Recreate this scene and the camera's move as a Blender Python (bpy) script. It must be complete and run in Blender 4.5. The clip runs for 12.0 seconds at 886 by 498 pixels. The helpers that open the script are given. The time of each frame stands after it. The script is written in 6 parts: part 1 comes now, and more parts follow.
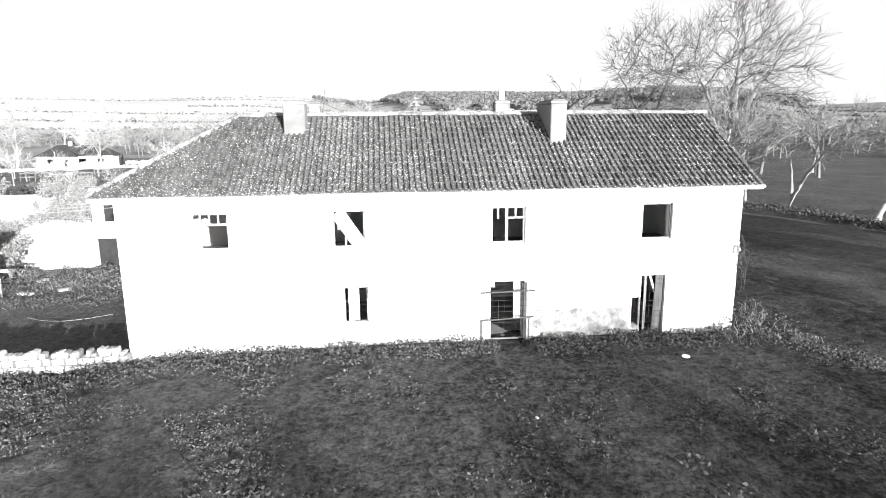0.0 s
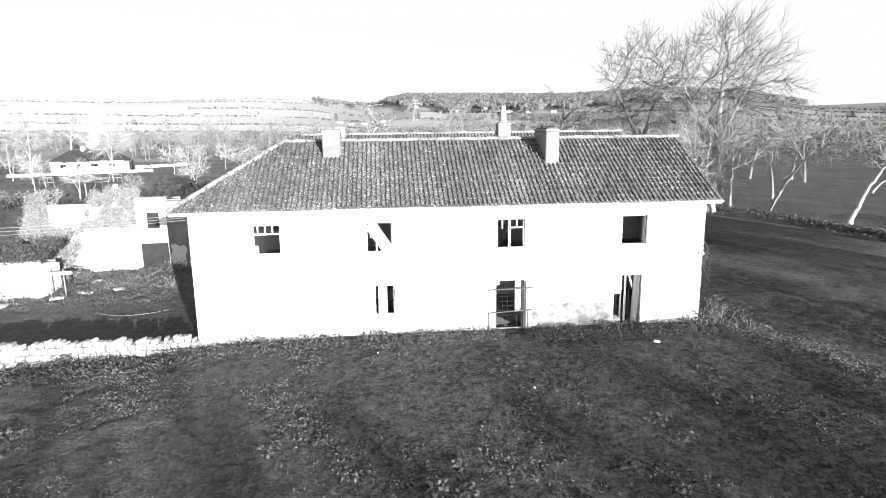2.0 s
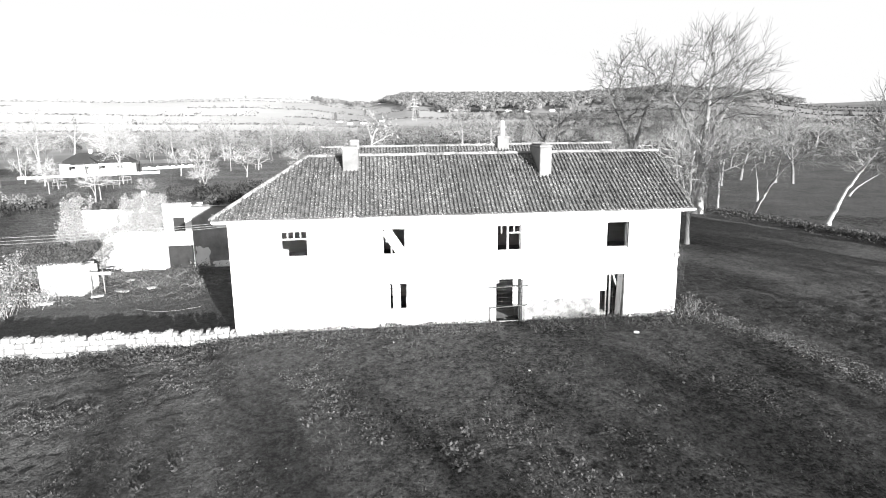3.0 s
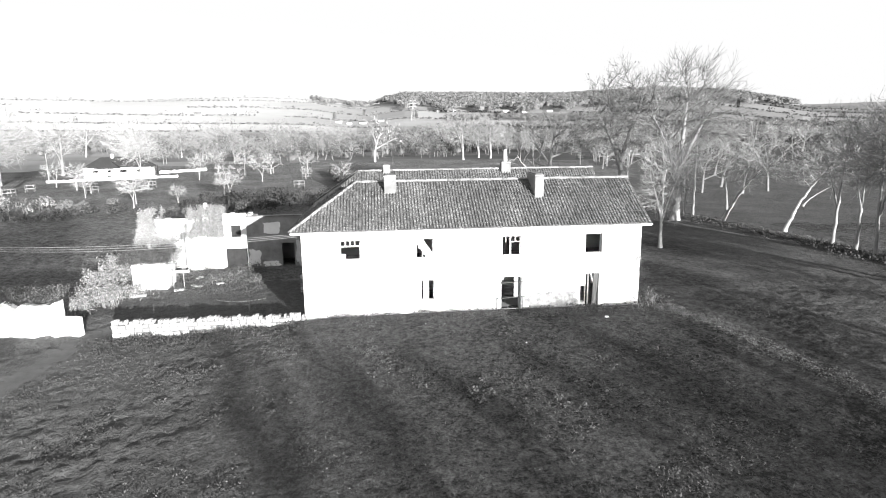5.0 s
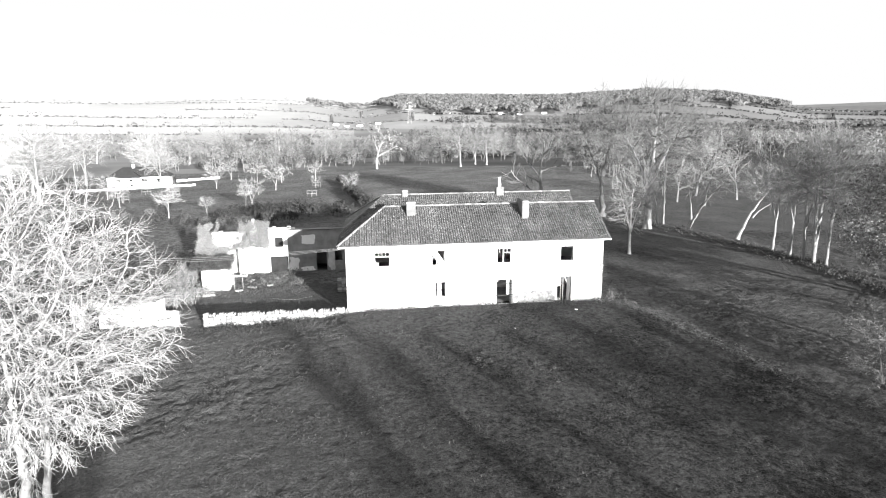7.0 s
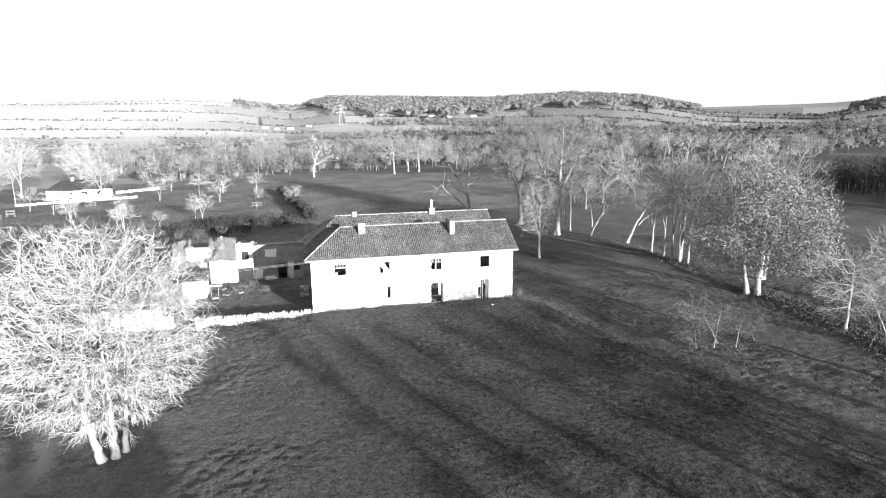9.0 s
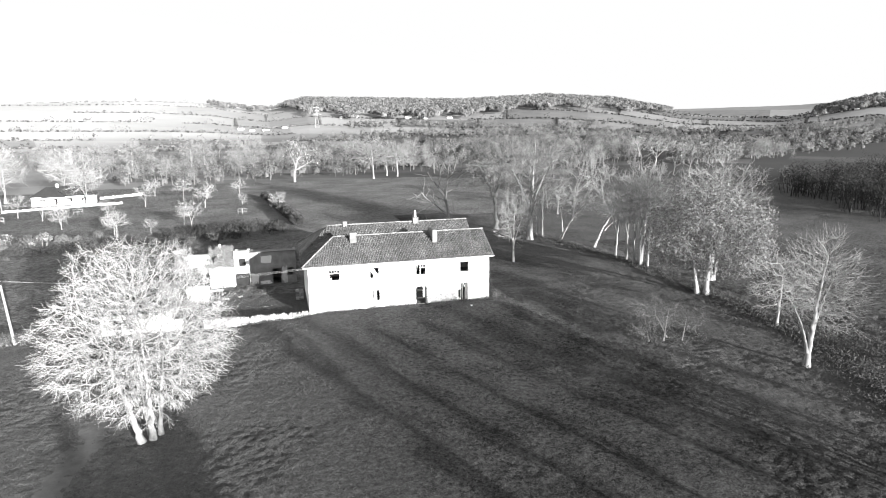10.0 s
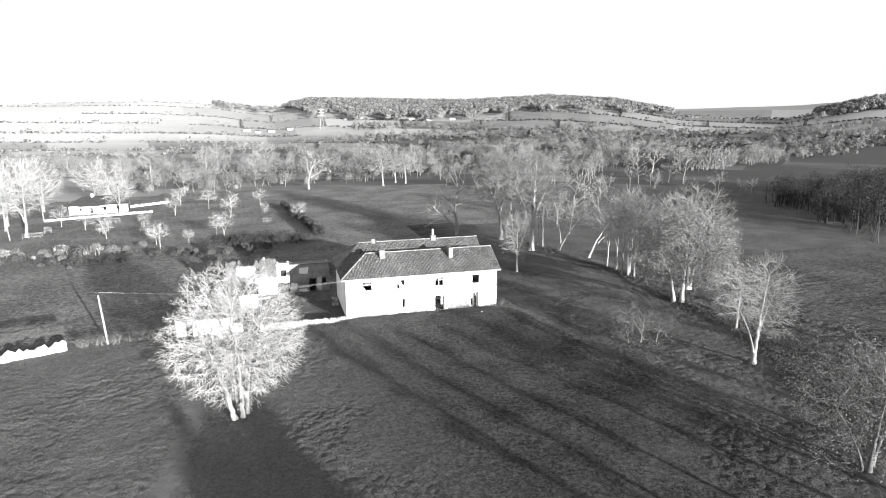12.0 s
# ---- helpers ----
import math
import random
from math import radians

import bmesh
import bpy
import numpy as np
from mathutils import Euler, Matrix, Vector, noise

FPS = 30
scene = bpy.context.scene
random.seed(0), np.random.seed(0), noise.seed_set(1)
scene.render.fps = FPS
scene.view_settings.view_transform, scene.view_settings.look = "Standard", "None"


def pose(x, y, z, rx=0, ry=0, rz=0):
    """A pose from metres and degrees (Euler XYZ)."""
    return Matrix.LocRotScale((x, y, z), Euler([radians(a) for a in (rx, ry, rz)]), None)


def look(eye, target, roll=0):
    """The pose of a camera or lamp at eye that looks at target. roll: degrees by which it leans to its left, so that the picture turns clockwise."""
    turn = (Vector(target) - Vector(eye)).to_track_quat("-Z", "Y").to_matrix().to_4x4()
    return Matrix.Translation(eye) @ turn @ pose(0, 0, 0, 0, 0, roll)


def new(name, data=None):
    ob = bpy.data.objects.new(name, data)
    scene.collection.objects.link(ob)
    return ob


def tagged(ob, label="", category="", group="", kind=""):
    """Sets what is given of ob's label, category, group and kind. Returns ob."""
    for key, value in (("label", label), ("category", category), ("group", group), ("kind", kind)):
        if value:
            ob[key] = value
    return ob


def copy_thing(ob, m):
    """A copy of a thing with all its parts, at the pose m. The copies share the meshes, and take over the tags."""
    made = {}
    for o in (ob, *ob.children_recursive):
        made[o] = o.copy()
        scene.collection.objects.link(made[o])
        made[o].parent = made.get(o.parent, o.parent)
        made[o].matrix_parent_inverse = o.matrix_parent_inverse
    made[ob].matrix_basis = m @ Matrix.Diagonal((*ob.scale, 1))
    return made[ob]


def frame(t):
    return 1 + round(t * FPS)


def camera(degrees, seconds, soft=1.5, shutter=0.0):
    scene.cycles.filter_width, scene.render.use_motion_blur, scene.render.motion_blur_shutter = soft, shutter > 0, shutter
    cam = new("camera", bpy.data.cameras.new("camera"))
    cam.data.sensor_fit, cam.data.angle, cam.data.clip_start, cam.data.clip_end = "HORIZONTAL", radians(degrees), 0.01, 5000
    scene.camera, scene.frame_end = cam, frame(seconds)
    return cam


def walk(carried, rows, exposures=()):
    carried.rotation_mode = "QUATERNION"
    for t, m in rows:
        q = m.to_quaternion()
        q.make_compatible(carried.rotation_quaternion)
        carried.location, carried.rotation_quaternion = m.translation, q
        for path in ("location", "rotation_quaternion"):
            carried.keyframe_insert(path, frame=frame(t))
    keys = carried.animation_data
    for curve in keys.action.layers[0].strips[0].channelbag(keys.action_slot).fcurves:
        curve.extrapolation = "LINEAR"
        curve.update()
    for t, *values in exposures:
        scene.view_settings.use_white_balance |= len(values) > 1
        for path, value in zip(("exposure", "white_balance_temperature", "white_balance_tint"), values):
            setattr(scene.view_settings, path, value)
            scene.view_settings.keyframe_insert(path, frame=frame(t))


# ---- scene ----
cam = camera(73.0, 12.0, 1.05)
PATH = [
    (0, (8.708, -20.109, 7.495), (8.897, -18.158, 7.099), -0.6),
    (0.5, (8.534, -20.786, 7.524), (8.725, -18.838, 7.115), -0.4),
    (1, (8.32, -21.636, 7.693), (8.513, -19.687, 7.287), -0.4),
    (1.5, (8.074, -22.782, 8.063), (8.265, -20.831, 7.665), -0.6),
    (2, (7.703, -24.201, 8.501), (7.895, -22.249, 8.108), -0.7),
    (2.5, (7.384, -25.677, 8.939), (7.577, -23.726, 8.543), -0.6),
    (3, (7.024, -27.516, 9.372), (7.219, -25.566, 8.975), -0.8),
    (4.8, (5.035, -35.208, 11.4), (5.239, -33.26, 10.995), -0.6),
    (5, (4.827, -36.215, 11.569), (5.031, -34.266, 11.168), -0.6),
    (5.5, (4.276, -38.575, 12.167), (4.479, -36.627, 11.765), -0.7),
    (6, (3.671, -41.477, 13.038), (3.872, -39.529, 12.634), -0.7),
    (6.5, (3.125, -44.234, 13.852), (3.325, -42.285, 13.449), -0.7),
    (7, (2.558, -47.425, 14.679), (2.776, -45.477, 14.279), -0.7),
    (8.8, (0.362, -58.921, 18.242), (0.778, -57.007, 17.835), -0.6),
    (9, (-0.062, -60.193, 18.483), (0.374, -58.283, 18.081), -0.7),
    (9.5, (-1.154, -63.299, 19.555), (-0.672, -61.4, 19.153), -0.7),
    (10, (-2.37, -66.64, 20.619), (-1.858, -64.748, 20.218), -0.6),
    (10.5, (-3.675, -69.746, 21.762), (-3.157, -67.857, 21.358), -0.6),
    (11, (-5.033, -72.851, 23.039), (-4.516, -70.963, 22.632), -0.6),
    (11.5, (-6.277, -75.547, 24.277), (-5.763, -73.658, 23.87), -0.5),
    (12, (-7.381, -78.159, 25.52), (-6.875, -76.267, 25.115), -0.5),
]
walk(cam, [(t, look(eye, target, roll)) for t, eye, target, roll in PATH])

# ---- world, sun, exposure ----
SHADE = Vector((-0.37, 0.93, 0.0)).normalized()      # the way shadows fall on the ground
SUN_UP = 8.8
world = bpy.data.worlds.new("sky")
scene.world = world
world.use_nodes = True
wn, wl = world.node_tree.nodes, world.node_tree.links
sky = wn.new("ShaderNodeTexSky")
sky.sky_type, sky.sun_disc = "NISHITA", False
sky.sun_elevation = radians(SUN_UP)
sky.sun_rotation = math.atan2(-SHADE.x, -SHADE.y)
sky.air_density, sky.dust_density, sky.ozone_density = 1.0, 0.4, 1.0
grey = wn.new("ShaderNodeRGBToBW")
wl.new(sky.outputs[0], grey.inputs[0])
haze = wn.new("ShaderNodeMath")          # white haze round the horizon, thinning out towards the zenith
haze.operation = "MAXIMUM"
up_at = wn.new("ShaderNodeSeparateXYZ")
wl.new(wn.new("ShaderNodeTexCoord").outputs["Generated"], up_at.inputs[0])
thin_out = wn.new("ShaderNodeMapRange")
thin_out.interpolation_type = "SMOOTHSTEP"
for key, value in (("From Min", 0.2), ("From Max", 0.9), ("To Min", 5.0), ("To Max", 3.9)):
    thin_out.inputs[key].default_value = value
wl.new(up_at.outputs[2], thin_out.inputs["Value"])
wl.new(thin_out.outputs[0], haze.inputs[1])
wl.new(grey.outputs[0], haze.inputs[0])
even = wn.new("ShaderNodeMath")          # the haze spreads the glow round the sun
even.operation = "MINIMUM"
even.inputs[1].default_value = 5.5
wl.new(haze.outputs[0], even.inputs[0])
wl.new(even.outputs[0], wn["Background"].inputs[0])
wn["Background"].inputs[1].default_value = 0.05
sun = new("sun", bpy.data.lights.new("sun", "SUN"))
sun.data.energy, sun.data.angle = 5.0, radians(0.6)
sun.data.color = (1.0, 0.995, 0.985)
to_sun = Vector((-SHADE.x, -SHADE.y, math.tan(radians(SUN_UP)))).normalized()
sun.matrix_world = look(to_sun * 100, (0, 0, 0))
scene.view_settings.exposure = 2.0


# ---- materials: the film is black and white, so all are greys ----
def material(name, low, high, scale=4.0, rough=0.85, bump=0.3, bump_scale=None, big=0.3, depth=0.02, per_piece=0.0, metal=0.0, stretch=(1, 1, 1), lichen=0.0):
    """A grey surface between low and high: large stains times fine grain, with relief."""
    m = bpy.data.materials.new(name)
    m.use_nodes = True
    n, l = m.node_tree.nodes, m.node_tree.links
    b = n["Principled BSDF"]
    b.inputs["Roughness"].default_value = rough
    b.inputs["Metallic"].default_value = metal
    b.inputs["Specular IOR Level"].default_value = 0.25
    at = n.new("ShaderNodeTexCoord")
    mp = n.new("ShaderNodeMapping")
    mp.inputs["Scale"].default_value = stretch
    l.new(at.outputs["Object"], mp.inputs[0])
    fine = n.new("ShaderNodeTexNoise")
    fine.inputs["Scale"].default_value, fine.inputs["Detail"].default_value = scale, 6
    fine.inputs["Roughness"].default_value = 0.65
    wide = n.new("ShaderNodeTexNoise")
    wide.inputs["Scale"].default_value, wide.inputs["Detail"].default_value = scale * 0.12, 3
    l.new(mp.outputs[0], fine.inputs[0])
    l.new(mp.outputs[0], wide.inputs[0])
    mix = n.new("ShaderNodeMix")
    mix.inputs[0].default_value = big
    l.new(fine.outputs[0], mix.inputs[2])
    l.new(wide.outputs[0], mix.inputs[3])
    out = mix.outputs[0]
    if per_piece:
        info = n.new("ShaderNodeObjectInfo")
        geo = n.new("ShaderNodeNewGeometry")
        s = n.new("ShaderNodeMath")
        s.operation = "ADD"
        l.new(info.outputs["Random"], s.inputs[0])
        l.new(geo.outputs["Random Per Island"], s.inputs[1])
        w = n.new("ShaderNodeMath")
        w.operation = "FRACT"
        l.new(s.outputs[0], w.inputs[0])
        mx = n.new("ShaderNodeMix")
        mx.inputs[0].default_value = per_piece
        l.new(out, mx.inputs[2])
        l.new(w.outputs[0], mx.inputs[3])
        out = mx.outputs[0]
    ramp = n.new("ShaderNodeValToRGB")
    ramp.color_ramp.elements[0].position, ramp.color_ramp.elements[1].position = 0.3, 0.7
    ramp.color_ramp.elements[0].color = (low, low, low, 1)
    ramp.color_ramp.elements[1].color = (high, high, high, 1)
    l.new(out, ramp.inputs[0])
    colour = ramp.outputs[0]
    if lichen:
        spots = n.new("ShaderNodeTexNoise")
        spots.inputs["Scale"].default_value, spots.inputs["Detail"].default_value = 16.0, 6
        l.new(at.outputs["Object"] if not per_piece else n.new("ShaderNodeNewGeometry").outputs["Position"], spots.inputs[0])
        patch = n.new("ShaderNodeTexNoise")
        patch.inputs["Scale"].default_value = 0.5
        l.new(n.new("ShaderNodeNewGeometry").outputs["Position"], patch.inputs[0])
        both = n.new("ShaderNodeMath")
        both.operation = "MULTIPLY_ADD"
        both.inputs[1].default_value = 0.2
        l.new(patch.outputs[0], both.inputs[0])
        l.new(spots.outputs[0], both.inputs[2])
        cut = n.new("ShaderNodeMapRange")
        cut.inputs["From Min"].default_value, cut.inputs["From Max"].default_value = 0.655, 0.78
        l.new(both.outputs[0], cut.inputs["Value"])
        mx2 = n.new("ShaderNodeMix")
        mx2.data_type = "RGBA"
        l.new(cut.outputs[0], mx2.inputs[0])
        l.new(colour, mx2.inputs[6])
        mx2.inputs[7].default_value = (lichen, lichen, lichen, 1)
        colour = mx2.outputs[2]
    l.new(colour, b.inputs["Base Color"])
    if bump:
        rel = n.new("ShaderNodeTexNoise")
        rel.inputs["Scale"].default_value, rel.inputs["Detail"].default_value = bump_scale or scale * 3, 5
        l.new(mp.outputs[0], rel.inputs[0])
        bn = n.new("ShaderNodeBump")
        bn.inputs["Strength"].default_value, bn.inputs["Distance"].default_value = bump, depth
        l.new(rel.outputs[0], bn.inputs["Height"])
        l.new(bn.outputs[0], b.inputs["Normal"])
    return m


def grass_material(name, low, high, relief=0.14, zoom=1.0, lit_dry=0.0):
    """Rough grass: broad patches, tussocks and blades, with relief at two scales."""
    m = bpy.data.materials.new(name)
    m.use_nodes = True
    n, l = m.node_tree.nodes, m.node_tree.links
    b = n["Principled BSDF"]
    b.inputs["Roughness"].default_value = 1.0
    b.inputs["Specular IOR Level"].default_value = 0.1
    at = n.new("ShaderNodeTexCoord")
    layers = []
    for scale, detail, rough in ((0.16, 4, 0.6), (2.4, 5, 0.7), (9.0, 4, 0.75)):
        t = n.new("ShaderNodeTexNoise")
        t.inputs["Scale"].default_value, t.inputs["Detail"].default_value, t.inputs["Roughness"].default_value = scale * zoom, detail, rough
        l.new(at.outputs["Object"], t.inputs[0])
        layers.append(t)
    warp = n.new("ShaderNodeMix")
    warp.data_type, warp.blend_type = "RGBA", "LINEAR_LIGHT"
    warp.inputs[0].default_value = 0.25
    l.new(at.outputs["Object"], warp.inputs[6])
    l.new(layers[1].outputs["Color"], warp.inputs[7])
    cells = n.new("ShaderNodeTexVoronoi")
    cells.feature = "SMOOTH_F1"
    cells.inputs["Scale"].default_value = 4.2 * zoom
    cells.inputs["Smoothness"].default_value = 0.6
    l.new(warp.outputs[2], cells.inputs["Vector"])
    dome = n.new("ShaderNodeMath")
    dome.operation = "SUBTRACT"
    dome.inputs[0].default_value = 0.9
    l.new(cells.outputs["Distance"], dome.inputs[1])
    heights = [layers[0].outputs[0], layers[1].outputs[0], layers[2].outputs[0], dome.outputs[0]]
    total = None
    for t, weight in zip(heights, (0.2, 0.32, 0.4, 0.08)):
        mul = n.new("ShaderNodeMath")
        mul.operation = "MULTIPLY_ADD"
        mul.inputs[1].default_value = weight
        l.new(t, mul.inputs[0])
        if total is None:
            mul.inputs[2].default_value = 0.0
        else:
            l.new(total, mul.inputs[2])
        total = mul.outputs[0]
    ramp = n.new("ShaderNodeValToRGB")
    for e, (p, c) in zip(ramp.color_ramp.elements, ((0.43, low), (0.64, high))):
        e.position, e.color = p, (c, c, c, 1)
    l.new(total, ramp.inputs[0])
    colour = ramp.outputs[0]
    if lit_dry:                                  # paler grass to the west: the sunlit look is put into its colour
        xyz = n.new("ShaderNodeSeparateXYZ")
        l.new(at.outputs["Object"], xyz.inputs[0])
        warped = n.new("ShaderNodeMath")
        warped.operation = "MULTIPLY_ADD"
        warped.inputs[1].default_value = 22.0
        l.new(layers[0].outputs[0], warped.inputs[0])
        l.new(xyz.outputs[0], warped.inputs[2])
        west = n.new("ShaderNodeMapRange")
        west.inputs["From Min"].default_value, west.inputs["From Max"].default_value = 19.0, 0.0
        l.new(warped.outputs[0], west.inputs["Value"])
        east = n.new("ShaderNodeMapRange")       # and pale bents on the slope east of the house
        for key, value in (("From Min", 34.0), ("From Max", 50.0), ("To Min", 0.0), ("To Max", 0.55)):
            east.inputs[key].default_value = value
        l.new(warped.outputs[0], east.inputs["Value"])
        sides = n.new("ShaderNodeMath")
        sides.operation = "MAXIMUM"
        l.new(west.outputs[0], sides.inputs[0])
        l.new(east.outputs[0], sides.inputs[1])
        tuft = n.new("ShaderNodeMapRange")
        for key, value in (("From Min", 0.4), ("From Max", 0.62), ("To Min", lit_dry * 0.45), ("To Max", lit_dry)):
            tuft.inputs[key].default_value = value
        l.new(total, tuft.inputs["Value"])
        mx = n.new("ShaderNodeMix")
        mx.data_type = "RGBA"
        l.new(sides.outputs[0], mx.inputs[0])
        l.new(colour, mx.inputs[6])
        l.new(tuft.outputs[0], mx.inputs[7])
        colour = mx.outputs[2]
    l.new(colour, b.inputs["Base Color"])
    high_sum = None
    for t, weight in ((layers[1].outputs[0], 0.7), (layers[2].outputs[0], 0.32), (dome.outputs[0], 0.12)):
        mul = n.new("ShaderNodeMath")
        mul.operation = "MULTIPLY_ADD"
        mul.inputs[1].default_value = weight
        l.new(t, mul.inputs[0])
        if high_sum is None:
            mul.inputs[2].default_value = 0.0
        else:
            l.new(high_sum, mul.inputs[2])
        high_sum = mul.outputs[0]
    bn = n.new("ShaderNodeBump")
    bn.inputs["Strength"].default_value, bn.inputs["Distance"].default_value = 1.0, relief
    l.new(high_sum, bn.inputs["Height"])
    l.new(bn.outputs[0], b.inputs["Normal"])
    return m


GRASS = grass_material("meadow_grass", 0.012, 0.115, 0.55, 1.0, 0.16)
FIELD = grass_material("lighter_pasture", 0.06, 0.27, 0.95, 0.5)
PASTURE = grass_material("tussocky_pasture", 0.02, 0.155, 0.6, 0.6)
TRACK = material("worn_earth_track", 0.055, 0.12, 1.2, 1.0, 0.5, 6.0, 0.4, 0.05)


def far_fields():
    """Patchwork of fields with dark hedge lines, paler towards the west."""
    m = bpy.data.materials.new("far_fields")
    m.use_nodes = True
    n, l = m.node_tree.nodes, m.node_tree.links
    b = n["Principled BSDF"]
    b.inputs["Roughness"].default_value = 1.0
    b.inputs["Specular IOR Level"].default_value = 0.1
    geo = n.new("ShaderNodeNewGeometry")

    def calc(op, p, q=0.0):
        m2 = n.new("ShaderNodeMath")
        m2.operation = op
        for socket, value in zip(m2.inputs, (p, q)):
            if isinstance(value, (int, float)):
                socket.default_value = value
            else:
                l.new(value, socket)
        return m2.outputs[0]

    away = n.new("ShaderNodeSeparateXYZ")
    l.new(geo.outputs["Position"], away.inputs[0])
    dx, dy = calc("SUBTRACT", away.outputs[0], 5.0), calc("SUBTRACT", away.outputs[1], -40.0)
    turn = calc("MULTIPLY", calc("ARCTAN2", dx, dy), 180 / math.pi)
    span = calc("SQRT", calc("ADD", calc("MULTIPLY", dx, dx), calc("MULTIPLY", dy, dy)))
    band = calc("ADD", calc("LOGARITHM", calc("MULTIPLY", span, 1 / 600.0), 1.14), calc("MULTIPLY", turn, 0.03))
    row_id = calc("FLOOR", band)
    col_id = calc("FLOOR", calc("SUBTRACT", calc("MULTIPLY", turn, 1 / 7.5), calc("MULTIPLY", row_id, 0.37)))
    spot = n.new("ShaderNodeCombineXYZ")
    l.new(row_id, spot.inputs[0])
    l.new(col_id, spot.inputs[1])
    cell = n.new("ShaderNodeTexWhiteNoise")
    cell.noise_dimensions = "2D"
    l.new(spot.outputs[0], cell.inputs["Vector"])
    bw = n.new("ShaderNodeRGBToBW")
    l.new(cell.outputs["Color"], bw.inputs[0])
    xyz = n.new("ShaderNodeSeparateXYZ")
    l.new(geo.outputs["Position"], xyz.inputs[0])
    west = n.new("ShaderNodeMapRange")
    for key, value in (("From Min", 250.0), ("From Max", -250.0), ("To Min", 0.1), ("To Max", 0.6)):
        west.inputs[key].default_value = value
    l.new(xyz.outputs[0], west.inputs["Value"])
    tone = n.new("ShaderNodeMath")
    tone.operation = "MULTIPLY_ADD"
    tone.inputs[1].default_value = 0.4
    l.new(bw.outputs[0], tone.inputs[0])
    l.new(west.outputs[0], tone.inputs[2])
    low_land = n.new("ShaderNodeMapRange")          # the low ground is darker than the slopes
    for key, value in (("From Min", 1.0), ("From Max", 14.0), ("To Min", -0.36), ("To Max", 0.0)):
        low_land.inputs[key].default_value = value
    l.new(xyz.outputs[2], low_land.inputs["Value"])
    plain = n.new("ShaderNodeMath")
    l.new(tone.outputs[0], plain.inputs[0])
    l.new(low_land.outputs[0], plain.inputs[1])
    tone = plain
    grain = n.new("ShaderNodeTexNoise")
    grain.inputs["Scale"].default_value, grain.inputs["Detail"].default_value = 0.03, 6
    l.new(geo.outputs["Position"], grain.inputs[0])
    mix = n.new("ShaderNodeMath")
    mix.operation = "MULTIPLY_ADD"
    mix.inputs[1].default_value = 0.22
    l.new(grain.outputs[0], mix.inputs[0])
    l.new(tone.outputs[0], mix.inputs[2])
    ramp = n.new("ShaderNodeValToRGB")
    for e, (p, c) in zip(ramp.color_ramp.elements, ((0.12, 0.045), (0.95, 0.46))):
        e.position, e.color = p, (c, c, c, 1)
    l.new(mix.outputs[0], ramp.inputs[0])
    l.new(ramp.outputs[0], b.inputs["Base Color"])
    return m


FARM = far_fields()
RENDER = material("white_lime_render", 0.62, 0.82, 1.4, 0.9, 0.25, 9.0, 0.5, 0.015)
PATCHY = material("patchy_old_render", 0.07, 0.4, 0.9, 0.95, 0.5, 5.0, 0.6, 0.03)
INSIDE = material("stained_plaster", 0.55, 0.8, 1.2, 0.95, 0.2, 6.0, 0.5, 0.01)
BOARDS = material("dusty_floorboards", 0.2, 0.36, 2.0, 0.8, 0.2, 8.0, 0.4, 0.01)
TILE = material("mossy_clay_pantile", 0.03, 0.095, 3.0, 0.9, 0.5, 14.0, 0.35, 0.012, per_piece=0.25, lichen=0.34)
WORN = material("worn_chimney_render", 0.09, 0.26, 1.6, 0.9, 0.35, 8.0, 0.55, 0.02)
STAIN = material("damp_stained_render", 0.03, 0.5, 2.6, 0.9, 0.25, 9.0, 0.35, 0.01)
SOOTY = material("smoke_stained_render", 0.22, 0.6, 1.6, 0.9, 0.35, 8.0, 0.55, 0.02)
RIDGE = material("lichened_ridge_tile", 0.07, 0.24, 3.0, 0.95, 0.4, 10.0, 0.4, 0.02, per_piece=0.3, lichen=0.45)
STONE = material("limestone_rubble", 0.14, 0.42, 3.0, 0.95, 0.6, 9.0, 0.4, 0.03, per_piece=0.4)
MORTAR = material("earth_mortar", 0.07, 0.16, 5.0, 1.0, 0.5, 12.0, 0.4, 0.02)
TIMBER = material("weathered_timber", 0.12, 0.3, 6.0, 0.8, 0.3, 20.0, 0.4, 0.008, stretch=(1, 1, 0.15))
OLDBOARD = material("old_grey_board", 0.035, 0.11, 5.0, 0.85, 0.3, 20.0, 0.4, 0.008, stretch=(1, 1, 0.12))
SLATE = material("dark_slate", 0.02, 0.045, 1.2, 0.6, 0.3, 5.0, 0.5, 0.02)
PAINT = material("flaking_white_paint", 0.6, 0.8, 6.0, 0.6, 0.2, 15.0, 0.4, 0.004)
RUST = material("rusted_steel", 0.04, 0.09, 8.0, 0.7, 0.3, 30.0, 0.4, 0.003, metal=0.3)
SHEET = material("grey_sheet_roof", 0.05, 0.1, 1.0, 0.7, 0.3, 5.0, 0.5, 0.02)
BARK = material("sunlit_grey_bark", 0.08, 0.2, 3.0, 0.95, 0.6, 14.0, 0.4, 0.02, stretch=(1, 1, 0.4))
PALE_BARK = material("pale_ash_bark", 0.15, 0.34, 3.0, 0.95, 0.5, 14.0, 0.4, 0.02, stretch=(1, 1, 0.4))
GREY_BARK = material("grey_field_bark", 0.12, 0.3, 3.0, 0.95, 0.6, 14.0, 0.4, 0.02, stretch=(1, 1, 0.4))
DARK_TWIG = material("dark_bare_twigs", 0.06, 0.17, 1.2, 0.95, 0.0, per_piece=0.3)
TWIG = material("fine_bare_twigs", 0.11, 0.26, 1.2, 0.95, 0.0, per_piece=0.3)
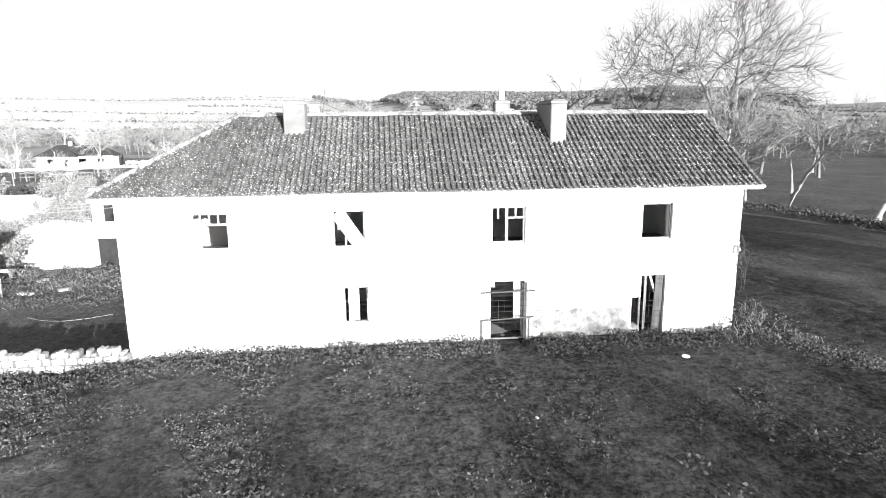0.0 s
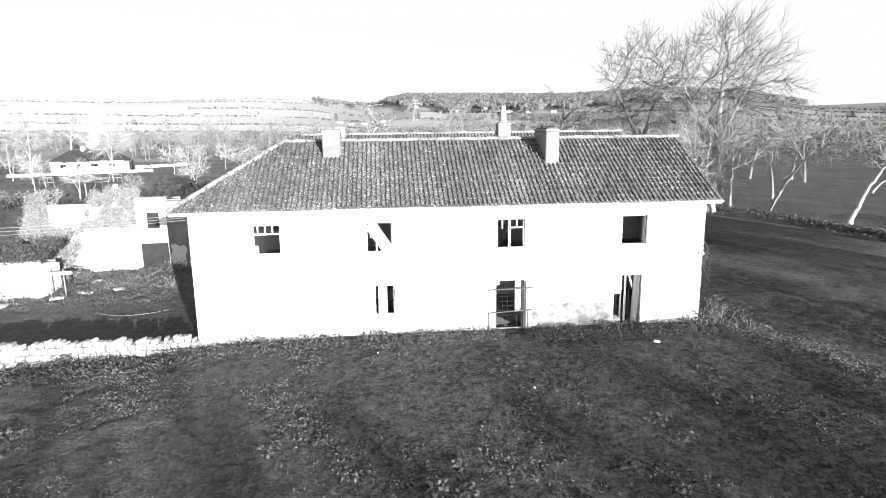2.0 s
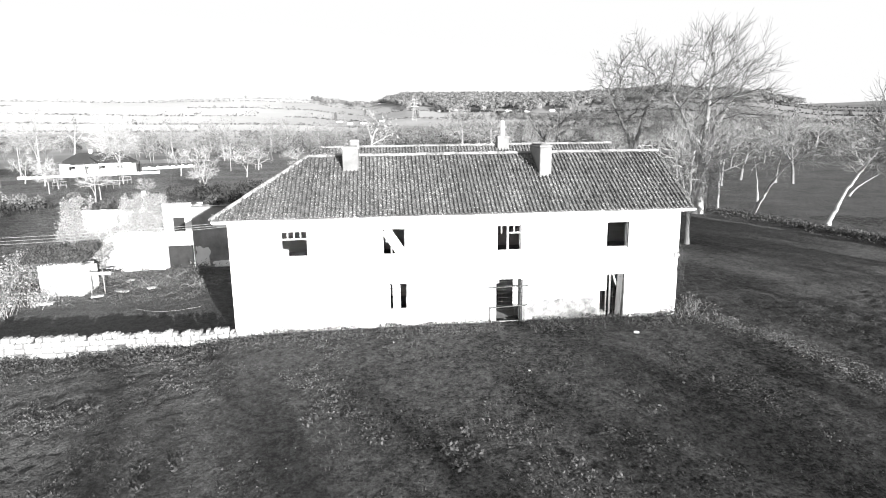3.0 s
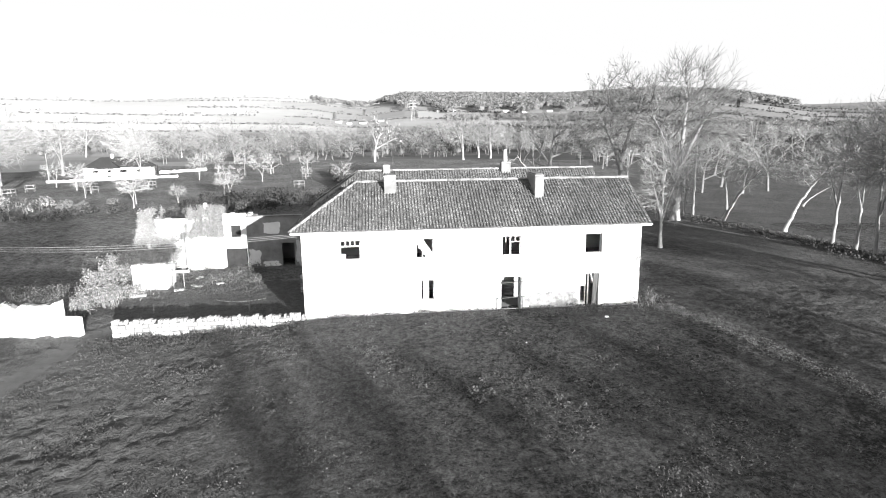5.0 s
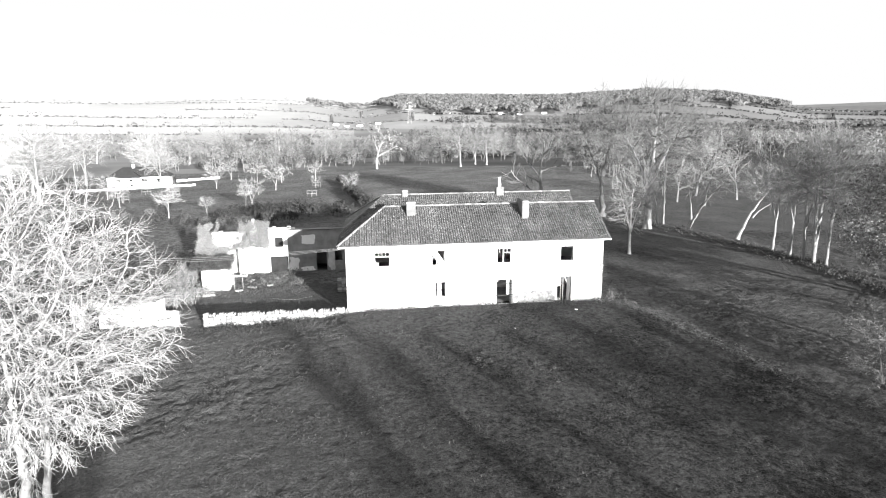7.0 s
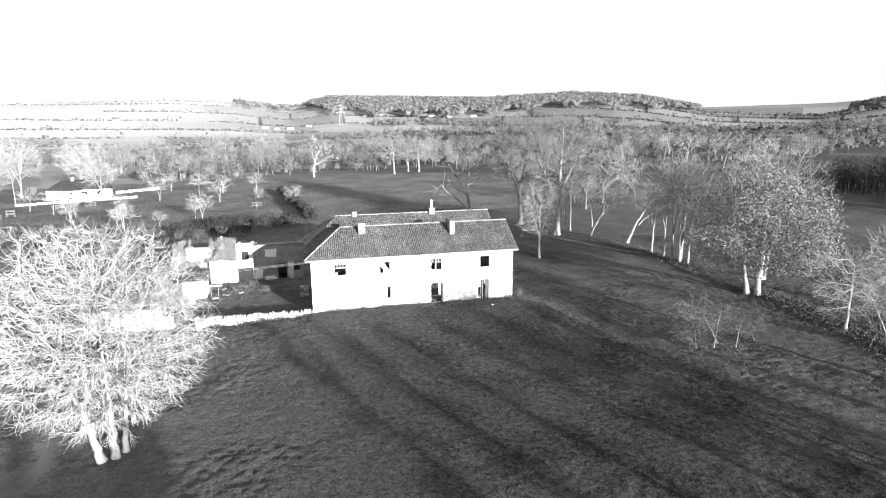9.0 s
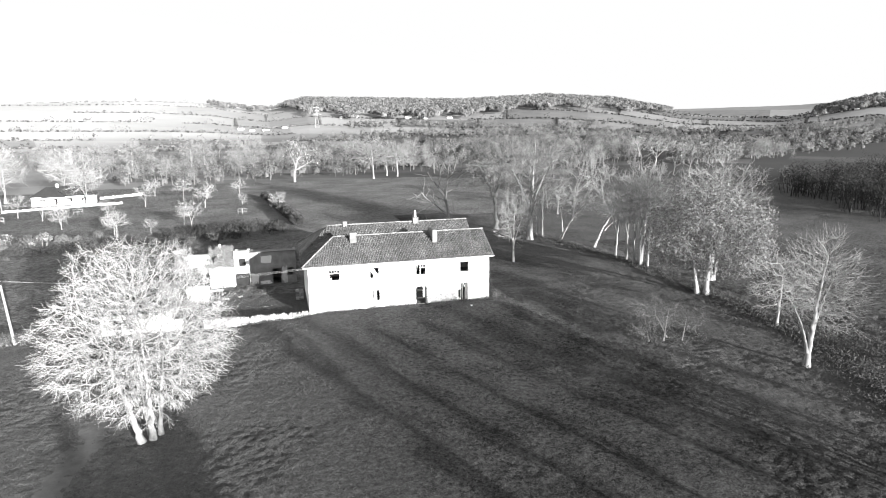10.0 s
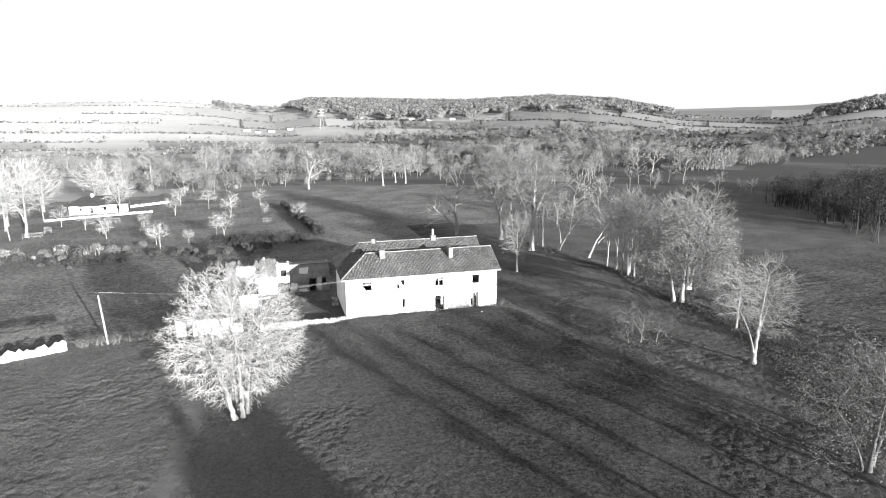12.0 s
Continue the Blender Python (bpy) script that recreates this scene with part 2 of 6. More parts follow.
PALE_TWIG = material("pale_bare_twigs", 0.18, 0.4, 1.2, 0.95, 0.0, per_piece=0.3)
LEAF = material("dry_oak_leaves", 0.028, 0.085, 1.5, 0.8, 0.0, per_piece=0.5)
OAKLEAF = material("pale_dry_oak_leaves", 0.065, 0.2, 1.5, 0.8, 0.0, per_piece=0.5)
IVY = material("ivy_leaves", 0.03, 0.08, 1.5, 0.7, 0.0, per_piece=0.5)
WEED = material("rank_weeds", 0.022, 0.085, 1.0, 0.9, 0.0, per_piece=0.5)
# paler than IVY and WEED: sun on the leaves is put into the colour
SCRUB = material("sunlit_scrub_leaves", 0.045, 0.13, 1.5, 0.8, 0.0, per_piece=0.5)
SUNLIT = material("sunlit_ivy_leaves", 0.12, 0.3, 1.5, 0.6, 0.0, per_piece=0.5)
DARKWOOD = material("dense_dark_wood", 0.012, 0.035, 0.3, 1.0, 0.0, per_piece=0.5)
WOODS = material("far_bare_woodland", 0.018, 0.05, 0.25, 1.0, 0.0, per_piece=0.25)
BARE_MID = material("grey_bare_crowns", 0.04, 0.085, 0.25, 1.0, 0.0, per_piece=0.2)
# far haze is put into these two crown greys as a paler base
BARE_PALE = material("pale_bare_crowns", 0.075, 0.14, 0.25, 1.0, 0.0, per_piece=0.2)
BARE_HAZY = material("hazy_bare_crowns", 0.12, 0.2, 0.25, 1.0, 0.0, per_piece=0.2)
# shade inside openings as a colour; also dark timber and far windows
DARK = material("shade_and_dark_timber", 0.012, 0.03, 2.0, 0.9, 0.2)
WIRE = material("galvanised_wire", 0.3, 0.45, 5.0, 0.5, 0.0, metal=0.5)


# ---- building helpers ----
def mesh_of(name, verts, faces, mats, smooth=False, index=None):
    me = bpy.data.meshes.new(name)
    me.from_pydata([tuple(v) for v in verts], [], faces)
    for m in (mats if isinstance(mats, (list, tuple)) else (mats,)):
        me.materials.append(m)
    if index is not None:
        me.polygons.foreach_set("material_index", index)
    if smooth:
        me.polygons.foreach_set("use_smooth", [True] * len(faces))
    me.update()
    return me


def thing(name, label, category, at=(0, 0, 0), turn=0.0, group="", kind="", data=None):
    ob = new(name, data)
    ob.matrix_basis = pose(*at, 0, 0, turn)
    return tagged(ob, label, category, group, kind)


def piece(name, data, parent, label="", m=None):
    ob = new(name, data)
    ob.parent = parent
    if m is not None:
        ob.matrix_basis = m
    return tagged(ob, label)


def part(name, bm, mat, parent, label="", smooth=False):
    me = bpy.data.meshes.new(name)
    bm.to_mesh(me)
    bm.free()
    me.materials.append(mat)
    if smooth:
        me.polygons.foreach_set("use_smooth", [True] * len(me.polygons))
    return piece(name, me, parent, label)


def box(bm, x0, y0, z0, x1, y1, z1, bevel=0.0, m=None):
    made = bmesh.ops.create_cube(bm, size=1.0)["verts"]
    bmesh.ops.scale(bm, vec=(x1 - x0, y1 - y0, z1 - z0), verts=made)
    bmesh.ops.translate(bm, vec=((x0 + x1) / 2, (y0 + y1) / 2, (z0 + z1) / 2), verts=made)
    if bevel:
        edges = {e for v in made for e in v.link_edges}
        made = [v for v in bmesh.ops.bevel(bm, geom=list(edges) + made, offset=bevel, segments=1, affect="EDGES")["verts"]]
    if m is not None:
        bmesh.ops.transform(bm, matrix=m, verts=made)
    return bm


def boxes(*rows, bevel=0.0):
    bm = bmesh.new()
    for r in rows:
        box(bm, *r, bevel=bevel)
    return bm


def holed_wall(x0, x1, z0, z1, thick, holes, wobble=0.0):
    """An upright wall along x with its face at y = 0 and openings (x0, x1, z0, z1) through it."""
    xs = sorted({x0, x1, *[h[0] for h in holes], *[h[1] for h in holes]})
    zs = sorted({z0, z1, *[h[2] for h in holes], *[h[3] for h in holes]})

    def solid(i, j):
        if not (0 <= i < len(xs) - 1 and 0 <= j < len(zs) - 1):
            return False
        x, z = (xs[i] + xs[i + 1]) / 2, (zs[j] + zs[j + 1]) / 2
        return not any(h[0] < x < h[1] and h[2] < z < h[3] for h in holes)

    bm = bmesh.new()

    def quad(*p):
        bm.faces.new([bm.verts.new(v) for v in p])

    for i in range(len(xs) - 1):
        for j in range(len(zs) - 1):
            if not solid(i, j):
                continue
            a, b, c, d = xs[i], xs[i + 1], zs[j], zs[j + 1]
            quad((a, 0, c), (b, 0, c), (b, 0, d), (a, 0, d))
            quad((b, thick, c), (a, thick, c), (a, thick, d), (b, thick, d))
            if not solid(i - 1, j):
                quad((a, thick, c), (a, 0, c), (a, 0, d), (a, thick, d))
            if not solid(i + 1, j):
                quad((b, 0, c), (b, thick, c), (b, thick, d), (b, 0, d))
            if not solid(i, j - 1):
                quad((a, 0, c), (a, thick, c), (b, thick, c), (b, 0, c))
            if not solid(i, j + 1):
                quad((a, 0, d), (b, 0, d), (b, thick, d), (a, thick, d))
    bmesh.ops.remove_doubles(bm, verts=bm.verts, dist=0.0005)
    return bm


def tubes(lines, sides):
    """Verts and faces of tapered tubes along polylines of (point, radius)."""
    verts, faces = [], []
    for line in lines:
        base = len(verts)
        for k, (p, r) in enumerate(line):
            ahead = (line[min(k + 1, len(line) - 1)][0] - line[max(k - 1, 0)][0]).normalized()
            u = ahead.cross(Vector((0.31, 0.17, 0.93)))
            if u.length < 1e-3:
                u = ahead.cross(Vector((1, 0, 0)))
            u.normalize()
            v = ahead.cross(u)
            for s in range(sides):
                a = 2 * math.pi * s / sides
                verts.append(p + r * (math.cos(a) * u + math.sin(a) * v))
        for k in range(len(line) - 1):
            for s in range(sides):
                t = (s + 1) % sides
                faces.append((base + k * sides + s, base + k * sides + t, base + (k + 1) * sides + t, base + (k + 1) * sides + s))
    return verts, faces


def grow(rng, start, way, length, radius, level, plan, lines, thin=0.01):
    """A limb and its side shoots; plan[level] = (shoots, length ratio, angle, bend, lift, steps)."""
    shoots, ratio, angle, bend, lift, steps = plan[level]
    line, p, d = [(start.copy(), radius)], start.copy(), way.normalized()
    for k in range(steps):
        d = (d + Vector((rng.gauss(0, bend), rng.gauss(0, bend), rng.gauss(0, bend) + lift))).normalized()
        p = p + d * (length / steps)
        line.append((p.copy(), max(radius * (1 - 0.75 * (k + 1) / steps), thin)))
    lines[level].append(line)
    if level + 1 >= len(plan):
        return
    for s in range(shoots):
        f = 0.28 + 0.72 * (s + rng.random() * 0.8) / shoots if level else 0.35 + 0.65 * (s + rng.random() * 0.8) / shoots
        f = min(f, 0.99) * steps
        k = min(int(f), steps - 1)
        q = line[k][0].lerp(line[k + 1][0], f - k)
        along = (line[k + 1][0] - line[k][0]).normalized()
        side = along.cross(Vector((rng.gauss(0, 1), rng.gauss(0, 1), rng.gauss(0, 1)))).normalized()
        a = radians(angle * (0.7 + 0.6 * rng.random()))
        grow(rng, q, along * math.cos(a) + side * math.sin(a), length * ratio * (0.65 + 0.6 * rng.random()) * (1.15 - 0.35 * f / steps),
             max(line[k][1] * 0.6, thin), level + 1, plan, lines, thin)


def leaf_cloud(rng, tips, per_tip, size, spread):
    verts, faces = [], []
    for tip in tips:
        for _ in range(per_tip):
            c = tip + Vector((rng.gauss(0, spread), rng.gauss(0, spread), rng.gauss(0, spread)))
            u = Vector((rng.gauss(0, 1), rng.gauss(0, 1), rng.gauss(0, 1))).normalized()
            v = u.cross(Vector((rng.gauss(0, 1), rng.gauss(0, 1), rng.gauss(0, 1)))).normalized()
            s = size * (0.6 + 0.8 * rng.random())
            b = len(verts)
            verts += [c - u * s, c + v * s * 0.45, c + u * s, c - v * s * 0.45]
            faces.append((b, b + 1, b + 2, b + 3))
    return verts, faces


def finish_tree(root, stems, limbs, twigs, bark, twig):
    """Each stem is a trunk part; limbs and twigs together make the crown."""
    for ln in stems:
        v, f = tubes([ln], 8)
        piece("trunk", mesh_of("trunk", v, f, bark or BARK, True), root)
    v, f = tubes(limbs, 5)
    v2, f2 = tubes(twigs, 3)
    index = [0] * len(f) + [1] * len(f2)
    f += [tuple(i + len(v) for i in q) for q in f2]
    piece("crown", mesh_of("crown", v + v2, f, [bark or BARK, twig or TWIG], False, index), root)


def bend_line(a, c, b, steps, r0, r1, rng, wobble):
    """A tapered, slightly unsteady arc from a by way of c to b."""
    line = []
    for k in range(steps + 1):
        t = k / steps
        p = a * (1 - t) ** 2 + c * (2 * t * (1 - t)) + b * (t * t)
        if 0 < k < steps:
            p = p + Vector((rng.gauss(0, wobble), rng.gauss(0, wobble), rng.gauss(0, wobble)))
        line.append((p, r0 + (r1 - r0) * t ** 0.8))
    return line


def branch_out(rng, points, roots, step, reach, kill, pull, turns):
    """Branches that grow from the nodes of the stems towards points of the crown, each point claimed by the nearest branch.
    roots: (place, parent index). Returns the places and the parents."""
    nr = np.random.RandomState(rng.randrange(1 << 30))
    spots, parents, kids = [np.array(p) for p, q in roots], [q for p, q in roots], {}
    left = np.array(points)
    have = np.array(spots)
    gap = ((left[:, None, :] - have[None]) ** 2).sum(2)
    near, dist = gap.argmin(1), np.sqrt(gap.min(1))
    for _ in range(turns):
        if len(left) == 0:
            break
        ok = dist < reach
        if not ok.any():
            reach *= 1.6
            continue
        have = np.array(spots)
        way = left[ok] - have[near[ok]]
        way /= np.linalg.norm(way, axis=1)[:, None] + 1e-9
        who, back = np.unique(near[ok], return_inverse=True)
        total = np.zeros((len(who), 3))
        np.add.at(total, back, way)
        total /= np.linalg.norm(total, axis=1)[:, None] + 1e-9
        total += nr.normal(0, 0.16, total.shape) + np.array(pull)
        total /= np.linalg.norm(total, axis=1)[:, None] + 1e-9
        fresh = []
        for w, d in zip(who, total):
            p = have[w] + d * step
            mine = kids.setdefault(int(w), [])
            if len(mine) >= 3 or any(((p - spots[m]) ** 2).sum() < (0.3 * step) ** 2 for m in mine):
                continue
            mine.append(len(spots))
            fresh.append(len(spots))
            spots.append(p)
            parents.append(int(w))
        if not fresh:
            left, near, dist = left[~ok], near[~ok], dist[~ok]
            continue
        gap = ((left[:, None, :] - np.array([spots[k] for k in fresh])[None]) ** 2).sum(2)
        best, low = gap.argmin(1), np.sqrt(gap.min(1))
        closer = low < dist
        near = np.where(closer, np.array(fresh)[best], near)
        dist = np.where(closer, low, dist)
        keep = dist > kill
        left, near, dist = left[keep], near[keep], dist[keep]
    return spots, parents


def dome_tree(name, label, seed, stems, centre, wide, up, down, points=600, twigs=3, low=-25, curl=0.35, droop=0.0, thin=0.008, step=0.0, pull=(0, 0, 0.05),
              bark=None, twig=None, leaves=None, shell=0.55, lumps=0.3, gaps=-0.3, twig_len=1.0, flow=(0, 0, 0), group="", category="tree"):
    """A tree with an uneven rounded crown: stems, branches that divide to fill it, and curved twiglets at their ends. stems: (foot, top, radius)."""
    rng = random.Random(seed)
    c = Vector(centre)
    roots, stem_ids, trunks = [], [], []
    spacing = (4.19 * wide * wide * (up + down) / 2 / points) ** (1 / 3)
    step = step or max(0.5 * spacing, 0.2)
    for foot, top, r in stems:
        a, b = Vector(foot), Vector(top)
        n = max(int((b - a).length / step), 6)
        mid = a.lerp(b, 0.5) + Vector(((a.x - b.x) * 0.18 + rng.gauss(0, 0.1), (a.y - b.y) * 0.18 + rng.gauss(0, 0.1), 0))
        ln = bend_line(a, mid, b, n, r, r * 0.25, rng, r * 0.12)
        ln = [(p, q * (1 + 0.35 * math.exp(-max(p.z - a.z, 0) / 0.45))) for p, q in ln]
        trunks.append(ln)
        first = len(roots)
        for k, (p, q) in enumerate(ln):
            roots.append((tuple(p), first + k - 1 if k else -1))
        stem_ids.append(range(first, first + len(ln)))
    wanted = []
    floor = math.sin(radians(low))
    while len(wanted) < points:
        d = Vector((rng.gauss(0, 1), rng.gauss(0, 1), rng.gauss(0, 1))).normalized()
        if d.z < floor:
            continue
        swell = 1 + lumps * noise.noise((d.x * 1.7 + seed, d.y * 1.7, d.z * 1.7)) + 0.5 * lumps * noise.noise((d.x * 4, d.y * 4 + seed, d.z * 4))
        q = rng.random() ** shell * swell
        p = c + Vector((d.x * wide, d.y * wide, d.z * (up if d.z > 0 else down))) * q
        if noise.noise((p.x * 2.6 / wide + seed, p.y * 2.6 / wide, p.z * 2.6 / wide)) < gaps:
            continue
        wanted.append(tuple(p))
    spots, parents = branch_out(rng, wanted, roots, step, spacing * 5, spacing * 0.72, pull, 140)
    n = len(spots)
    kids = [[] for _ in range(n)]
    for k in range(n):
        if parents[k] >= 0:
            kids[parents[k]].append(k)
    weight = [0.0] * n
    stem_r = {}
    for ids, ln in zip(stem_ids, trunks):
        for i, (p, r) in zip(ids, ln):
            stem_r[i] = r
    for k in range(n - 1, -1, -1):
        weight[k] = max(weight[k], thin ** 1.9)
        if parents[k] >= 0:
            weight[parents[k]] += weight[k]
    rad = [w ** (1 / 1.9) for w in weight]
    place = [Vector(p) for p in spots]
    boughs, fine, tips = [], [], []
    for k in range(n):
        if k in stem_r:
            starts = [q for q in kids[k] if q not in stem_r]
        else:
            order = sorted(kids[k], key=lambda q: -rad[q])
            starts = order[1:]
        for q in starts:
            cap = stem_r.get(k, rad[k]) * 0.75
            ln = [(place[k], min(rad[q] * 1.15, cap))]
            while True:
                ln.append((place[q], min(rad[q], cap)))
                nxt = sorted(kids[q], key=lambda m: -rad[m])
                if not nxt:
                    break
                q = nxt[0]
            (boughs if ln[0][1] > 3.2 * thin else fine).append(ln)
    for k in range(n):
        if k in stem_r or rad[k] > 2.6 * thin:
            continue
        along = (place[k] - place[parents[k]]).normalized()
        away = (place[k] - c).normalized()
        for _ in range(twigs if not kids[k] else max(twigs - 1, 1)):
            size = spacing * rng.uniform(0.55, 1.25) * twig_len
            w = (along * 0.7 + away * 0.45 + Vector((rng.gauss(0, 0.5), rng.gauss(0, 0.5), rng.gauss(0, 0.45) - droop)) + Vector(flow)).normalized()
            m = place[k] + w * size * 0.5
            w2 = (w + Vector((rng.gauss(0, 0.3), rng.gauss(0, 0.3), curl + rng.gauss(0, 0.25)))).normalized()
            e = m + w2 * size * 0.5
            fine.append([(place[k], thin * 0.9), (m, thin * 0.8), (e, thin * 0.5)])
            tips.append(e)
    root = thing(name, label, category, group=group)
    finish_tree(root, trunks, boughs, fine, bark, twig)
    if leaves:
        per, size, spread, mat, share = leaves
        v, f = leaf_cloud(rng, [p for p in tips if rng.random() < share], per, size, spread)
        piece("foliage", mesh_of("foliage", v, f, mat), root)
    return root


def bare_tree(name, label, seed, stems, plan, bark=None, twig=None, leaves=None, twig_from=2, group="", category="tree", thin=0.012, height=None):
    """stems: (foot, way, length, radius). Trunk and limbs are one part, the twigs another, leaves a third."""
    rng = random.Random(seed)
    lines = [[] for _ in plan]
    for foot, way, length, radius in stems:
        grow(rng, Vector(foot), Vector(way), length, radius, 0, plan, lines, thin)
    if height:
        k = height / max(p.z for lv in lines for ln in lv for p, r in ln)
        lines = [[[(p * k, max(r * k, thin)) for p, r in ln] for ln in lv] for lv in lines]
    root = thing(name, label, category, group=group)
    finish_tree(root, lines[0], [ln for lv in lines[1:twig_from] for ln in lv], [ln for lv in lines[twig_from:] for ln in lv], bark, twig)
    if leaves:
        per, size, spread, mat, share = leaves
        tips = [ln[-1][0] for lv in lines[-2:] for ln in lv if rng.random() < share]
        v, f = leaf_cloud(rng, tips, per, size, spread)
        piece("foliage", mesh_of("foliage", v, f, mat), root)
    return root


# ---- the ground: one sheet to the horizon ----
def smooth(a, b, v):
    t = min(max((v - a) / (b - a), 0.0), 1.0)
    return t * t * (3 - 2 * t)


HUB = (5.0, -40.0)
TRACK_LINE = [(-12.6, 1.0), (-13.5, -4.0), (-14.5, -9.0), (-16.0, -16.0), (-17.0, -25.0), (-17.2, -34.0), (-17.0, -48.0)]


def off_track(x, y):
    """Distance from the worn track."""
    best = 99.0
    for (ax, ay), (bx, by) in zip(TRACK_LINE, TRACK_LINE[1:]):
        dx, dy = bx - ax, by - ay
        f = min(max(((x - ax) * dx + (y - ay) * dy) / (dx * dx + dy * dy), 0), 1)
        best = min(best, math.hypot(x - ax - f * dx, y - ay - f * dy))
    return best


def polar(x, y):
    dx, dy = x - HUB[0], y - HUB[1]
    return math.hypot(dx, dy), math.degrees(math.atan2(dx, dy))


def ground_at(x, y):
    """Height of the ground."""
    z = -0.7 + 0.75 * math.exp(-((x - 12) / 17) ** 4 - ((y + 1.0) / 7.5) ** 2)
    z -= 0.35 * math.exp(-((x + 12) / 14) ** 2 - ((y + 24) / 14) ** 2)
    r, az = polar(x, y)
    if r > 400 and abs(az) < 110:
        near = np.interp(az, [-60, -34, -25, -20, -11, -6, -4, -1, 2.5, 10, 17, 25, 31, 35, 37, 41, 45, 48, 51, 60],
                         [60, 78, 80, 80, 88, 84, 74, 66, 88, 84, 80, 90, 78, 56, 44, 38, 34, 54, 74, 90])
        far = np.interp(az, [-60, 0, 33, 40, 46, 60], [70, 70, 80, 100, 108, 110])
        z += near * smooth(620, 1680, r) * (1 - 0.5 * smooth(1720, 2600, r))
        z += far * smooth(2400, 3600, r) * (0.4 if az < 30 else 0.85)
        z += 2.5 * noise.noise((x / 320, y / 320, 3.1)) * smooth(700, 1200, r)
    elif r > 400:
        z += 40 * smooth(600, 1650, r)
    return z


def bumps(x, y):
    """Tussocks and hollows near the house."""
    f = smooth(-100, -80, y) * (1 - smooth(60, 90, y)) * smooth(-75, -55, x) * (1 - smooth(80, 110, x))
    if f <= 0:
        return 0.0
    rough = 0.45 + 0.55 * smooth(-0.25, 0.35, noise.noise((x * 0.11, y * 0.11, 2)))
    rough *= 1.0 + 1.2 * (1 - smooth(-5.0, 6.0, x)) + 1.3 * smooth(21, 26, x) + 1.0 * smooth(47, 56, x) + 1.2 * smooth(3, 9, y) * (1 - smooth(-14, -8, x))
    rough *= smooth(0.5, 1.6, off_track(x, y)) * 0.9 + 0.1 if x < 0 else 1.0
    z = 0.05 * noise.noise((x * 0.35, y * 0.35, 0)) + 0.03 * noise.noise((x * 0.9, y * 0.9, 5)) + 0.055 * noise.noise((x * 1.7, y * 1.9, 9))
    if -43 < x < 64 and -60 < y < 5:
        z += 0.055 * noise.noise((x * 2.9, y * 3.1, 3))
    return f * rough * z


def lines_of(a, b, step, reach, grow_by):
    fine = list(np.arange(a, b + 1e-6, step))
    lo, s = [a], step
    while lo[-1] > -reach:
        s *= grow_by
        lo.append(lo[-1] - s)
    hi, s = [b], step
    while hi[-1] < reach:
        s *= grow_by
        hi.append(hi[-1] + s)
    return lo[:0:-1] + fine + hi[1:]


def field_kind(x, y):
    """0 rough meadow, 1 lighter pasture, 2 far farmland, 3 tussocky pasture, 4 worn earth."""
    r, az = polar(x, y)
    if x > 53 + 0.4 * max(-y - 12, 0) + 3 * noise.noise((y * 0.1, 1, 0)) and -70 < y < 34 - 0.25 * (x - 53) + 5 * noise.noise((x * 0.06, 2, 0)):
        return 3
    if y < 12 and x > -26 or y < 2 or (x > 24 and r < 120):
        return 4 if off_track(x, y) < 0.85 + 0.6 * noise.noise((x * 0.6, y * 0.6, 7)) + 0.9 * noise.noise((x * 3.1, y * 3.1, 1)) else 0
    if r < 230:
        return 1 if x < 48 + 0.25 * max(y - 40, 0) + 8 * noise.noise((y * 0.03, 0, 0)) else 0
    return 2


gx = lines_of(-42.0, 60.0, 0.28, 4300, 1.06)
gy = lines_of(-58.0, 2.0, 0.26, 4300, 1.055)
gv = [(x, y, ground_at(x, y) + bumps(x, y)) for y in gy for x in gx]
nx = len(gx)
gf = [(j * nx + i, j * nx + i + 1, (j + 1) * nx + i + 1, (j + 1) * nx + i) for j in range(len(gy) - 1) for i in range(nx - 1)]
gi = [field_kind((gx[i] + gx[i + 1]) / 2, (gy[j] + gy[j + 1]) / 2) for j in range(len(gy) - 1) for i in range(nx - 1)]
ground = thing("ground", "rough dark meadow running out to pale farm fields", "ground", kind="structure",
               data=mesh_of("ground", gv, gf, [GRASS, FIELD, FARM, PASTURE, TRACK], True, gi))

# ---- the farmhouse ----
LENGTH, EAVE, BACK_Y = 21.41, 5.4, 14.6
RIDGE_Y, RIDGE_Z, VALLEY_Y, VALLEY_Z, BACK_RIDGE, BACK_Z = 3.9, 8.0, 7.4, 5.95, 10.8, 8.23
EAVE_Y, EAVE_Z, HIP_X, WEST, EAST, VALLEY_X = -0.42, 5.46, 3.3, -0.6, 21.9, 0.15
OPENINGS = [  # x0, x1, z0, z1 of the front
    (2.29, 3.53, 3.58, 4.83), (6.93, 8.02, 3.54, 4.83), (12.34, 13.55, 3.54, 4.83), (17.74, 18.85, 3.54, 4.83),
    (7.19, 8.05, 0.84, 2.175), (12.3, 13.55, -0.2, 2.2), (17.82, 18.72, -0.2, 2.24), (17.5, 17.82, 0.3, 1.42)]
house = thing("farmhouse", "derelict white rendered farmhouse with mossy pantile roof and broken windows", "house")
part("front_wall", holed_wall(0, LENGTH, -1.4, EAVE, 0.5, OPENINGS), RENDER, house)
